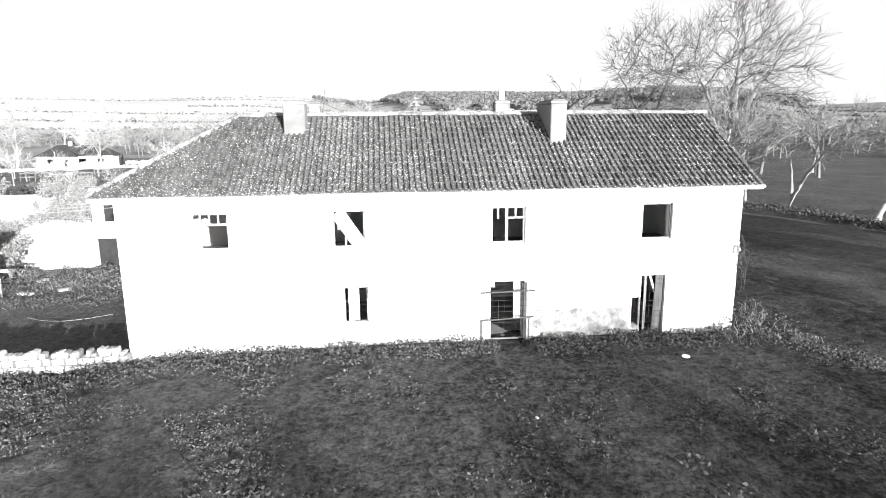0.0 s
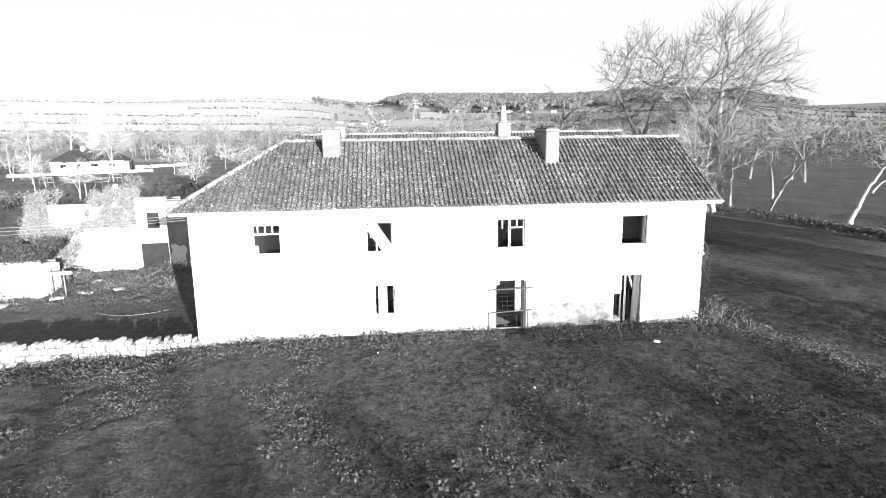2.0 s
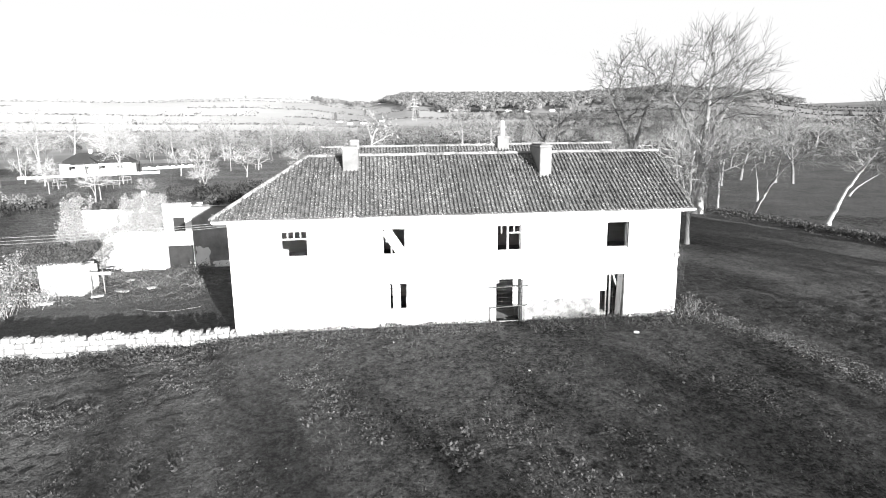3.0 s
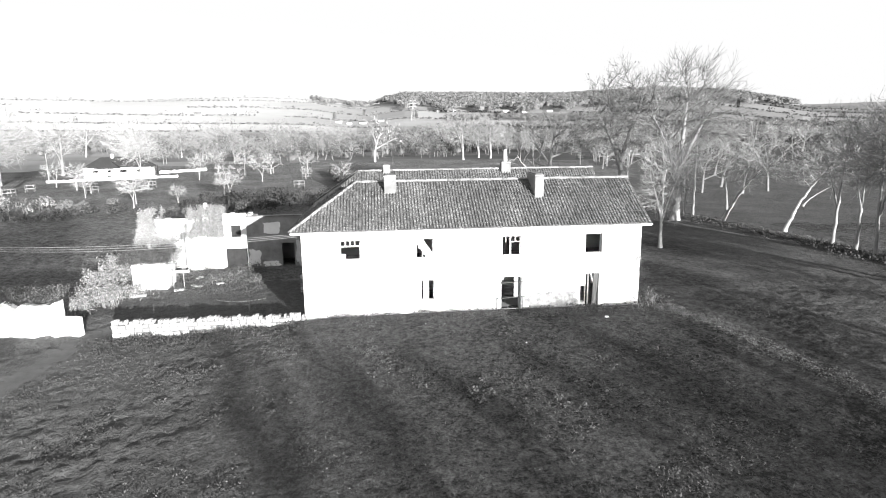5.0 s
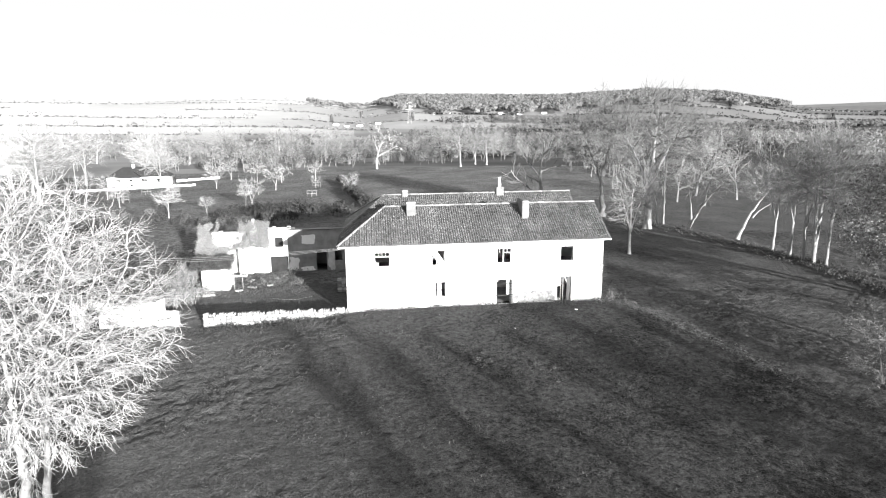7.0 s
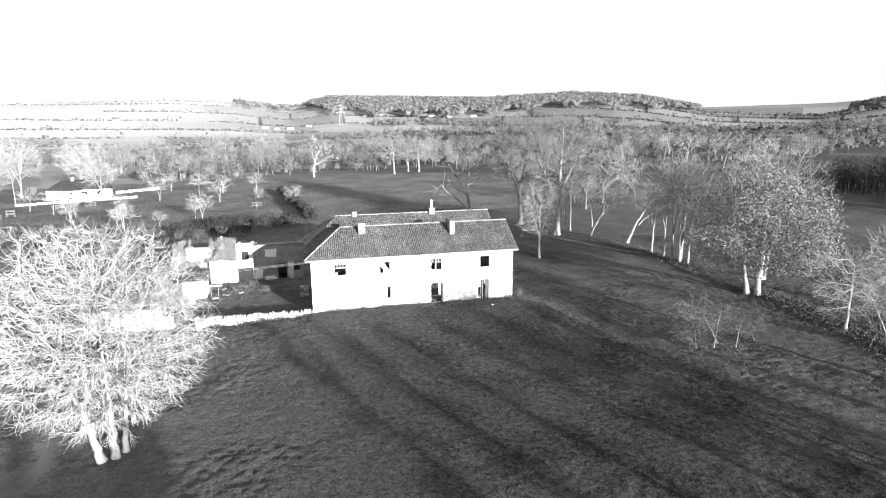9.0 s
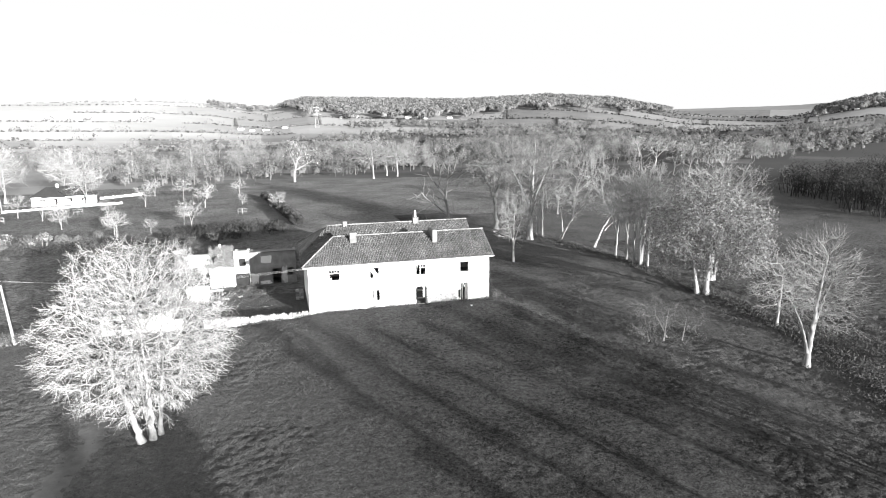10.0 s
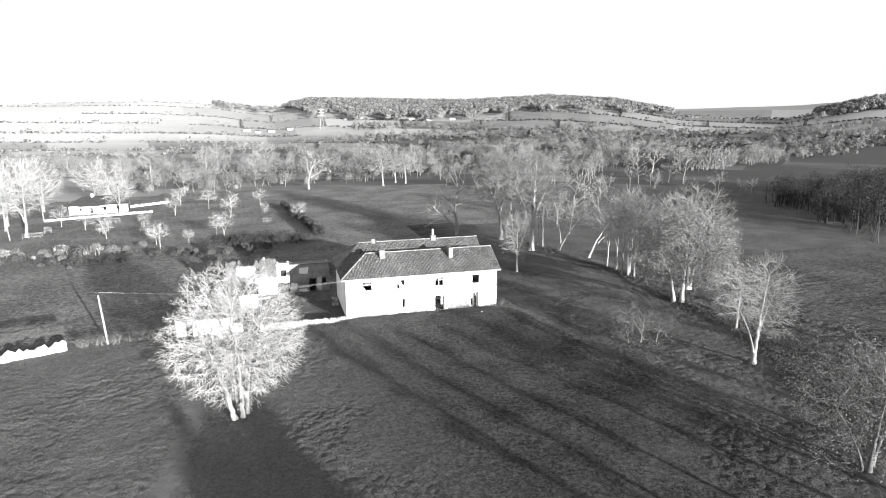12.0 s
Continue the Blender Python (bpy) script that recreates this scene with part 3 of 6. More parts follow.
for x in (0.0, LENGTH - 0.5):
    bm = bmesh.new()
    box(bm, x, 0.5, -1.4, x + 0.5, BACK_Y, EAVE)
    if x > 1:
        for y0, y1, yr in ((0.0, VALLEY_Y, RIDGE_Y), (VALLEY_Y, BACK_Y, BACK_RIDGE)):
            p = [(y0, EAVE + 0.002), (y1, EAVE + 0.002), (yr, RIDGE_Z - 0.3)]
            a = [bm.verts.new((x, y, z)) for y, z in p]
            b = [bm.verts.new((x + 0.5, y, z)) for y, z in p]
            bm.faces.new(a[::-1])
            bm.faces.new(b)
            for k in range(3):
                bm.faces.new((a[k], a[(k + 1) % 3], b[(k + 1) % 3], b[k]))
    part("end_wall", bm, RENDER, house)
part("back_wall", boxes((0.5, BACK_Y - 0.5, -1.4, LENGTH - 0.5, BACK_Y, EAVE)), RENDER, house)
part("spine_wall", boxes((0.5, 5.6, -1.4, LENGTH - 0.5, 5.9, EAVE)), INSIDE, house)
for x in (5.3, 10.5, 15.7):
    part("partition", boxes((x, 0.5, -1.0, x + 0.15, 5.6, EAVE - 0.2)), INSIDE, house)
part("lower_floor", boxes((0.5, 0.5, -0.5, LENGTH - 0.5, 5.6, 0.0)), BOARDS, house)
part("upper_floor", boxes((0.5, 0.5, 2.55, LENGTH - 0.5, 5.6, 2.75)), BOARDS, house)
part("upper_ceiling", boxes((0.5, 0.5, EAVE - 0.2, LENGTH - 0.5, 5.6, EAVE - 0.02)), INSIDE, house)


# roof: slabs under tiles
def slope(corners):
    """A slab 6 cm thick below its corners."""
    bm = bmesh.new()
    top = [bm.verts.new(c) for c in corners]
    low = [bm.verts.new((c[0], c[1], c[2] - 0.06)) for c in corners]
    bm.faces.new(top)
    bm.faces.new(low[::-1])
    n = len(top)
    for k in range(n):
        bm.faces.new((top[k], low[k], low[(k + 1) % n], top[(k + 1) % n]))
    return part("roof_slope", bm, TILE, house)


front_slope = slope([(WEST, EAVE_Y, EAVE_Z), (EAST, EAVE_Y, EAVE_Z), (EAST, RIDGE_Y, RIDGE_Z), (HIP_X, RIDGE_Y, RIDGE_Z)])
slope([(EAST, RIDGE_Y, RIDGE_Z), (EAST, VALLEY_Y, VALLEY_Z), (VALLEY_X, VALLEY_Y, VALLEY_Z), (HIP_X, RIDGE_Y, RIDGE_Z)])
west_slope = slope([(HIP_X, RIDGE_Y, RIDGE_Z), (VALLEY_X, VALLEY_Y, VALLEY_Z), (WEST, VALLEY_Y, EAVE_Z), (WEST, EAVE_Y, EAVE_Z)])
rear_front = slope([(VALLEY_X, VALLEY_Y, VALLEY_Z), (EAST, VALLEY_Y, VALLEY_Z), (EAST, BACK_RIDGE, BACK_Z), (HIP_X - 0.1, BACK_RIDGE, BACK_Z)])
slope([(WEST, VALLEY_Y, EAVE_Z), (VALLEY_X, VALLEY_Y, VALLEY_Z), (HIP_X - 0.1, BACK_RIDGE, BACK_Z), (WEST, BACK_Y + 0.4, EAVE_Z)])
slope([(EAST, BACK_RIDGE, BACK_Z), (EAST, BACK_Y + 0.4, EAVE_Z), (WEST, BACK_Y + 0.4, EAVE_Z), (HIP_X - 0.1, BACK_RIDGE, BACK_Z)])

PAN_W, PAN_L = 0.195, 0.4
PAN = [(0.0, 0.004), (0.018, 0.05), (0.046, 0.07), (0.075, 0.05), (0.092, 0.006), (0.145, -0.01), (0.199, 0.004)]


def pantile():
    """One clay tile: a roll and a trough, its lower edge thick and proud."""
    v, f = [], []
    n = len(PAN)
    for y, lift in ((PAN_L + 0.05, 0.008), (0.0, 0.05), (0.0, 0.05), (-0.004, 0.006)):
        v += [(x, y, z + lift) for x, z in PAN]
    for r in (0, 2):
        f += [(r * n + k, (r + 1) * n + k, (r + 1) * n + k + 1, r * n + k + 1) for k in range(n - 1)]
    return v, f


def slope_frame(origin, along, up):
    u, v = Vector(along).normalized(), Vector(up).normalized()
    n = u.cross(v)
    return Matrix(((u.x, v.x, n.x, origin[0]), (u.y, v.y, n.y, origin[1]), (u.z, v.z, n.z, origin[2]), (0, 0, 0, 1)))


def lay_tiles(frame_m, width, height, allowed, parent, single, seed):
    """Courses of tiles over a slope; those for which single() holds are pieces of their own, the rest is joined."""
    rng = random.Random(seed)
    tv, tf = pantile()
    alike = [mesh_of("tile", [(x, y, z) for x, y, z in tv], tf, TILE, True) for _ in range(2)]
    verts, faces = [], []
    for j in range(int(height / PAN_L) + 1):
        for i in range(int(width / PAN_W) + 1):
            u, v = i * PAN_W, j * PAN_L
            if v + PAN_L * 0.6 > height or not allowed(u + PAN_W / 2, v + PAN_L / 2):
                continue
            if rng.random() < 0.004:
                continue
            m = frame_m @ pose(u + rng.gauss(0, 0.004), v + rng.gauss(0, 0.008), rng.random() * 0.012, rng.gauss(0, 0.7), rng.gauss(0, 0.6), rng.gauss(0, 0.9))
            if single(i, j):
                piece("tile", alike[(i + j) % 2], parent, m=m)
            else:
                b = len(verts)
                verts += [m @ Vector(p) for p in tv]
                faces += [tuple(b + k for k in q) for q in tf]
    rest = piece("tiles", mesh_of("tiles", verts, faces, TILE, True), parent)
    return tagged(rest, "rows of mossy clay pantiles", kind="stuff")


FRONT_M = slope_frame((WEST, EAVE_Y - 0.03, EAVE_Z), (1, 0, 0), (0, RIDGE_Y - EAVE_Y, RIDGE_Z - EAVE_Z))
SLOPE_H = math.hypot(RIDGE_Y - EAVE_Y, RIDGE_Z - EAVE_Z)

# windows and doors of the front
def frame_piece(x0, x1, z0, z1, bars, mat, label, y=0.12, edge=0.055, name="window"):
    """A frame round an opening and bars (x0, z0, x1, z1) across it."""
    bm = boxes((x0, y, z0, x0 + edge, y + 0.07, z1), (x1 - edge, y, z0, x1, y + 0.07, z1), (x0 + edge, y, z1 - edge, x1 - edge, y + 0.07, z1),
               (x0 + edge, y, z0, x1 - edge, y + 0.07, z0 + edge))
    w = part(name, bm, mat, house, label)
    for a, b, c, d in bars:
        part("glazing_bar", boxes((a, y + 0.015, b, c, y + 0.055, d), bevel=0.004), mat, w)
    part("sill", boxes((x0 - 0.08, -0.09, z0 - 0.07, x1 + 0.08, y, z0 - 0.004), bevel=0.01), STONE, w)
    return w


w = frame_piece(2.29, 3.53, 3.58, 4.83, [(2.345, 4.40, 3.475, 4.46)] + [(x, 4.46, x + 0.045, 4.775) for x in (2.6, 2.89, 3.18)], PAINT, "white sash frame with its glass gone")
part("sash_panel", boxes((2.35, 0.135, 3.635, 2.62, 0.165, 3.95), bevel=0.004), PAINT, w)
w = frame_piece(6.93, 8.02, 3.54, 4.83, [(7.1, 4.15, 7.145, 4.775), (7.33, 3.595, 7.385, 4.2)], PAINT, "white window frame with a fallen board across it")
bm = bmesh.new()
box(bm, -0.23, -0.015, -0.72, 0.23, 0.015, 0.72, 0.004, Matrix.Translation((7.5, 0.06, 4.15)) @ Matrix.Rotation(radians(-33), 4, "Y"))
part("fallen_board", bm, PAINT, w, "white board slanting across the opening")
w = frame_piece(12.34, 13.55, 3.54, 4.83, [(12.86, 3.595, 12.94, 4.775), (12.94, 4.4, 13.495, 4.45), (13.19, 4.45, 13.235, 4.775), (12.58, 4.4, 12.62, 4.775)], PAINT,
                "white casement frame with broken glazing bars")
w = frame_piece(17.74, 18.85, 3.54, 4.83, [], TIMBER, "bare timber frame of an empty window")
w = frame_piece(7.19, 8.05, 0.84, 2.175, [(7.36, 0.9, 7.55, 2.12)], PAINT, "white window frame behind steel mesh")
bm = bmesh.new()
box(bm, 7.56, 0.3, 0.9, 7.72, 0.32, 2.05, 0.0)
part("torn_curtain", bm, INSIDE, w, "torn grey curtain")
w = frame_piece(12.3, 13.55, 0.0, 2.2, [(12.3, 1.95, 12.5, 2.2)], TIMBER, "open doorway with a timber frame", name="doorway")
bm = boxes((13.2, 0.25, 0.75, 13.46, 0.29, 2.1), bevel=0.005)
part("door_leaf", bm, PAINT, w, "white door leaf standing ajar")
w = frame_piece(17.82, 18.72, 0.0, 2.24, [(18.0, 0.06, 18.09, 2.18)], TIMBER, "tall doorway with leaning timber boards", name="doorway")
bm = bmesh.new()
box(bm, -0.03, 0, -0.5, 0.03, 0.03, 0.5, 0.0, Matrix.Translation((18.33, 0.1, 1.75)) @ Matrix.Rotation(radians(-18), 4, "Y"))
part("brace", bm, PAINT, w)
bm = bmesh.new()
box(bm, -0.14, 0, -1.12, 0.14, 0.04, 1.12, 0.006, Matrix.Translation((18.47, 0.03, 1.12)) @ Matrix.Rotation(radians(2.5), 4, "Y"))
part("leaning_board", bm, OLDBOARD, w, "weathered grey board leaning in the doorway")


def steel_mesh(x0, x1, z0, z1, step, y, label, skip=0.0, seed=1):
    """A sheet of steel mesh fixed over an opening."""
    rng = random.Random(seed)
    g = thing("steel_mesh", label, "mesh", (0, 0, 0), group="steel mesh guards")
    lines = []
    x = x0
    while x <= x1 + 0.01:
        if rng.random() >= skip:
            lines.append([(Vector((x + rng.gauss(0, 0.01), y, z0)), 0.0048), (Vector((x + rng.gauss(0, 0.015), y + 0.01, (z0 + z1) / 2)), 0.0048), (Vector((x + rng.gauss(0, 0.02), y, z1)), 0.0048)])
        x += step
    z = z0
    while z <= z1 + 0.01:
        if rng.random() >= skip:
            lines.append([(Vector((x0, y + 0.012, z)), 0.0048), (Vector(((x0 + x1) / 2, y + 0.015, z + rng.gauss(0, 0.012))), 0.0048), (Vector((x1, y + 0.012, z)), 0.0048)])
        z += step
    v, f = tubes(lines, 4)
    piece("grid", mesh_of("grid", v, f, RUST), g)
    return g


steel_mesh(6.85, 8.2, 0.75, 2.25, 0.2, -0.06, "rusty steel mesh over the ground-floor window", 0.1, 2)
steel_mesh(12.0, 14.1, 0.1, 2.35, 0.2, -0.07, "rusty steel mesh bent round the doorway", 0.25, 3)
steel_mesh(17.35, 18.75, 0.1, 2.3, 0.2, -0.06, "rusty steel mesh over the tall doorway", 0.1, 4)
rail = thing("barrier", "rusty steel barrier of bars across the doorway", "barrier")
for a, b in (((11.95, -0.14, 1.82), (13.9, -0.14, 1.86)), ((12.0, -0.16, 0.82), (13.85, -0.16, 0.9))):
    v, f = tubes([[(Vector(a), 0.028), (Vector(b), 0.028)]], 8)
    piece("rail", mesh_of("rail", v, f, RUST, True), rail)
for x, z in ((12.03, 0.84), (13.62, 2.15), (13.72, 0.9)):
    part("post", boxes((x - 0.035, -0.13, -0.25, x + 0.035, -0.07, z), bevel=0.006), TIMBER, rail)


def chimney(x, y0, y1, z0, z1, w, pot=False):
    c = part("chimney", boxes((x - w / 2, y0, z0, x + w / 2, y1, z1 - 0.16), bevel=0.03), WORN, house, "stained rendered chimney stack")
    part("cap", boxes((x - w / 2 - 0.015, y0 - 0.015, z1 - 0.16, x + w / 2 + 0.015, y1 + 0.015, z1 - 0.06), bevel=0.02), STONE, c)
    part("flaunching", boxes((x - w / 2 + 0.06, y0 + 0.06, z1 - 0.06, x + w / 2 - 0.06, y1 - 0.06, z1), bevel=0.02), MORTAR, c)
    if pot:
        bm = bmesh.new()
        bmesh.ops.create_cone(bm, cap_ends=True, segments=14, radius1=0.17, radius2=0.12, depth=0.9, matrix=Matrix.Translation((x, (y0 + y1) / 2, z1 + 0.44)))
        part("pot", bm, RENDER, c, "pale clay chimney pot", True)
    return c


chimney(5.5, 2.7, 3.6, 6.6, 8.55, 0.78)
chimney(15.2, 2.0, 4.1, 6.4, 8.5, 0.6)
chimney(14.75, 10.35, 11.1, 7.6, 8.85, 0.75, True)
chimney(5.4, 10.45, 11.05, 7.6, 8.75, 0.55)
aerial = part("aerial", bmesh.new(), RUST, house, "thin bent television aerial")
v, f = tubes([[(Vector((5.75, 10.7, 8.0)), 0.012), (Vector((5.95, 10.7, 9.5)), 0.012)], [(Vector((5.8, 10.7, 8.75)), 0.01), (Vector((6.8, 10.6, 8.35)), 0.01)]], 4)
aerial.data = mesh_of("aerial", v, f, RUST)

# gutter, and white verge board at the hip
v, f = tubes([[(Vector((WEST + 0.05 + k * 1.87, EAVE_Y - 0.06, EAVE_Z - 0.08 + 0.02 * math.sin(k * 1.7))), 0.05) for k in range(13)]], 6)
piece("gutter", mesh_of("gutter", v, f, PAINT, True), house, "sagging white eaves gutter")
part("soffit", boxes((WEST + 0.05, EAVE_Y + 0.03, EAVE_Z - 0.16, EAST - 0.02, 0.0, EAVE_Z - 0.1)), PAINT, house)
part("soffit", boxes((WEST + 0.05, 0.0, EAVE_Z - 0.16, 0.0, BACK_Y, EAVE_Z - 0.1)), PAINT, house)


def ridge_line(a, b, radius=0.1):
    """Half-round ridge or hip tiles, one by one."""
    a, b = Vector(a), Vector(b)
    n = max(int((b - a).length / 0.46), 1)
    d = (b - a) / n
    v, f = [], []
    for y, r in ((-0.01, radius + 0.012), (d.length + 0.02, radius)):
        v += [(r * math.cos(radians(q)), y, r * math.sin(radians(q)) * 0.9) for q in range(-20, 201, 20)]
    m = len(v) // 2
    f = [(k, k + 1, m + k + 1, m + k) for k in range(m - 1)]
    me = mesh_of("ridge_tile", v, f, RIDGE, True)
    fwd = d.normalized()
    side = fwd.cross(Vector((0, 0, 1))).normalized()
    up = side.cross(fwd)
    rng = random.Random(int(a.y * 10) + 5)
    for k in range(n):
        o = a + d * k
        mm = Matrix(((side.x, fwd.x, up.x, o.x), (side.y, fwd.y, up.y, o.y), (side.z, fwd.z, up.z, o.z + 0.02), (0, 0, 0, 1)))
        piece("ridge_tile", me, house, m=mm @ pose(0, 0, rng.random() * 0.02, rng.gauss(0, 1.2), 0, rng.gauss(0, 1.0)))


ridge_line((HIP_X, RIDGE_Y, RIDGE_Z), (EAST, RIDGE_Y, RIDGE_Z))
ridge_line((HIP_X - 0.1, BACK_RIDGE, BACK_Z), (EAST, BACK_RIDGE, BACK_Z))
ridge_line((WEST, EAVE_Y, EAVE_Z + 0.02), (HIP_X, RIDGE_Y, RIDGE_Z))
ridge_line((WEST, BACK_Y + 0.4, EAVE_Z + 0.02), (HIP_X - 0.1, BACK_RIDGE, BACK_Z))


# ---- the yard west of the house ----
def stone_meshes(count, seed):
    """Rough blocks of about 1 m, to be scaled; a few alike shapes."""
    rng = random.Random(seed)
    out = []
    for _ in range(count):
        v = []
        for x in (-0.5, 0.5):
            for y in (-0.5, 0.5):
                for z in (-0.5, 0.5):
                    v.append((x * (0.82 + 0.3 * rng.random()), y * (0.85 + 0.3 * rng.random()), z * (0.82 + 0.3 * rng.random())))
        f = [(0, 1, 3, 2), (4, 6, 7, 5), (0, 4, 5, 1), (2, 3, 7, 6), (0, 2, 6, 4), (1, 5, 7, 3)]
        bm = bmesh.new()
        vs = [bm.verts.new(p) for p in v]
        for q in f:
            bm.faces.new([vs[k] for k in q])
        bmesh.ops.bevel(bm, geom=list(bm.edges), offset=0.12, segments=1, affect="EDGES")
        bmesh.ops.recalc_face_normals(bm, faces=bm.faces)
        me = bpy.data.meshes.new("stone")
        bm.to_mesh(me)
        bm.free()
        me.materials.append(STONE)
        out.append(me)
    return out


STONES = stone_meshes(6, 4)


def stone_wall(name, label, a, b, thick, height, coping, seed, rows=4):
    """A rubble wall from a to b with stones of its own and a rough upright coping."""
    rng = random.Random(seed)
    a, b = Vector((*a, 0)), Vector((*b, 0))
    run = (b - a).length
    turn = math.degrees(math.atan2(b.y - a.y, b.x - a.x))
    base = min(ground_at(a.x, a.y), ground_at(b.x, b.y)) - 0.15
    w = thing(name, label, "wall", (a.x, a.y, base), turn)
    part("core", boxes((0.02, -thick / 2 + 0.06, 0, run - 0.02, thick / 2 - 0.06, height - 0.03)), MORTAR, w)
    rh = height / rows
    for r in range(rows):
        x = 0.0
        while x < run:
            ln = 0.25 + 0.3 * rng.random()
            ln = min(ln, run - x + 0.1)
            sx = (ln * 0.97, thick * (0.98 + 0.1 * rng.random()), rh * 0.98)
            m = pose(x + ln / 2, rng.gauss(0, 0.015), rh * (r + 0.5) + rng.gauss(0, 0.012), rng.gauss(0, 2), rng.gauss(0, 2), rng.gauss(0, 3)) @ Matrix.Diagonal((*sx, 1))
            piece("stone", rng.choice(STONES), w, m=m)
            x += ln
    x = 0.1
    while coping and x < run - 0.05:
        wd = 0.1 + 0.13 * rng.random()
        hh = coping * (0.6 + 0.7 * rng.random())
        if rng.random() < 0.93:
            piece("coping_stone", rng.choice(STONES), w, m=pose(x, rng.gauss(0, 0.02), height + hh / 2 - 0.03, 0, rng.gauss(0, 9), rng.gauss(0, 4)) @ Matrix.Diagonal((wd, thick * 0.85, hh, 1)))
        x += wd + 0.02
    return w


stone_wall("garden_wall", "low rubble garden wall with jagged upright coping stones", (-11.3, -0.25), (-0.03, -0.22), 0.42, 1.05, 0.26, 5)
stone_wall("stone_pier", "stub of pale stone walling in the yard", (-1.35, 8.5), (-0.45, 8.5), 0.4, 1.5, 0.0, 6, 5)


def bush(name, label, spots, seed, mat, leaf=0.09, per=60, category="bush", kind="", twigs=40):
    """Brambles, ivy or weeds: leafy clumps at spots (x, y, z, reach, height) with stems inside."""
    rng = random.Random(seed)
    ob = thing(name, label, category, kind=kind)
    lines, tips = [], []
    for x, y, z, reach, height in spots:
        for _ in range(max(int(twigs * reach * height * 0.5), 5)):
            a = rng.random() * 2 * math.pi
            o = Vector((x + reach * 0.45 * rng.gauss(0, 1) * 0.6, y + reach * 0.45 * rng.gauss(0, 1) * 0.6, z))
            lean = reach * rng.random()
            t = o + Vector((math.cos(a) * lean * 0.6, math.sin(a) * lean * 0.6, height * (0.45 + 0.6 * rng.random())))
            mid = o.lerp(t, 0.5) + Vector((rng.gauss(0, 0.06), rng.gauss(0, 0.06), 0.12 * height))
            lines.append([(o, 0.014), (mid, 0.011), (t, 0.007)])
            tips += [mid, t, mid.lerp(t, 0.5)]
    v, f = tubes(lines, 3)
    tagged(piece("stem", mesh_of("stem", v, f, TWIG), ob), kind="stuff")
    v, f = leaf_cloud(rng, tips, max(per // 6, 3), leaf * 0.65, 0.2)
    piece("foliage", mesh_of("foliage", v, f, mat), ob)
    return ob


def ivy_sheet(name, label, corners, seed, mat=None, leaf=0.12, count=900, puff=0.18, parent=None):
    """Leaves clinging to a quadrilateral patch of wall or roof."""
    rng = random.Random(seed)
    p = [Vector(c) for c in corners]
    nrm = (p[1] - p[0]).cross(p[3] - p[0]).normalized()
    pts = []
    for _ in range(count):
        a, b = rng.random(), rng.random()
        if noise.noise((a * 3.1 + seed, b * 3.1, seed)) < -0.18:
            continue
        pts.append(p[0].lerp(p[1], a).lerp(p[3].lerp(p[2], a), b) + nrm * (puff * rng.random()))
    v, f = leaf_cloud(rng, pts, 3, leaf, 0.1)
    if parent:
        return piece(name, mesh_of(name, v, f, mat or IVY), parent, label)
    return thing(name, label, "ivy", data=mesh_of(name, v, f, mat or IVY))


def gable_shell(name, label, x0, x1, y0, y1, z1, holes, wall=None, lean=0.0, roof=None, roof_low=None, thick=0.35):
    """A small outbuilding: four walls, openings in its south face, and a lean-to roof falling north."""
    ob = thing(name, label, "outbuilding", (x0, y0, ground_at(x0, y0) - 0.25))
    w, d, h = x1 - x0, y1 - y0, z1 - ground_at(x0, y0) + 0.25
    part("south_wall", holed_wall(0, w, 0, h, thick, holes), wall or PATCHY, ob)
    part("north_wall", boxes((0, d - thick, 0, w, d, h - 0.5)), wall or PATCHY, ob)
    part("side_wall", boxes((0, thick, 0, thick, d - thick, h - 0.3)), wall or PATCHY, ob)
    part("side_wall", boxes((w - thick, thick, 0, w, d - thick, h - 0.3)), wall or PATCHY, ob)
    if roof:
        low = roof_low if roof_low is not None else h - 0.55
        bm = bmesh.new()
        n = max(int(w / 0.3), 3)
        for k in range(n):
            xa, xb = -0.12 + (w + 0.24) * k / n, -0.12 + (w + 0.24) * (k + 1) / n - 0.008
            t = [(xa, -0.2, h + 0.03), (xb, -0.2, h + 0.03), (xb, d + 0.2, low), (xa, d + 0.2, low)]
            top = [bm.verts.new(c) for c in t]
            bot = [bm.verts.new((c[0], c[1], c[2] - 0.05)) for c in t]
            bm.faces.new(top)
            bm.faces.new(bot[::-1])
            for q in range(4):
                bm.faces.new((top[q], bot[q], bot[(q + 1) % 4], top[(q + 1) % 4]))
        part("roof", bm, roof, ob)
    return ob


# long byre at the back of the yard, its render falling off
byre = gable_shell("byre", "old stone byre with flaking render and dark doorways", -7.1, -0.9, 18.0, 22.0, 3.95,
                   [(3.0, 4.1, 0.2, 2.4), (5.0, 5.75, 1.3, 2.45)], PATCHY, roof=SHEET)


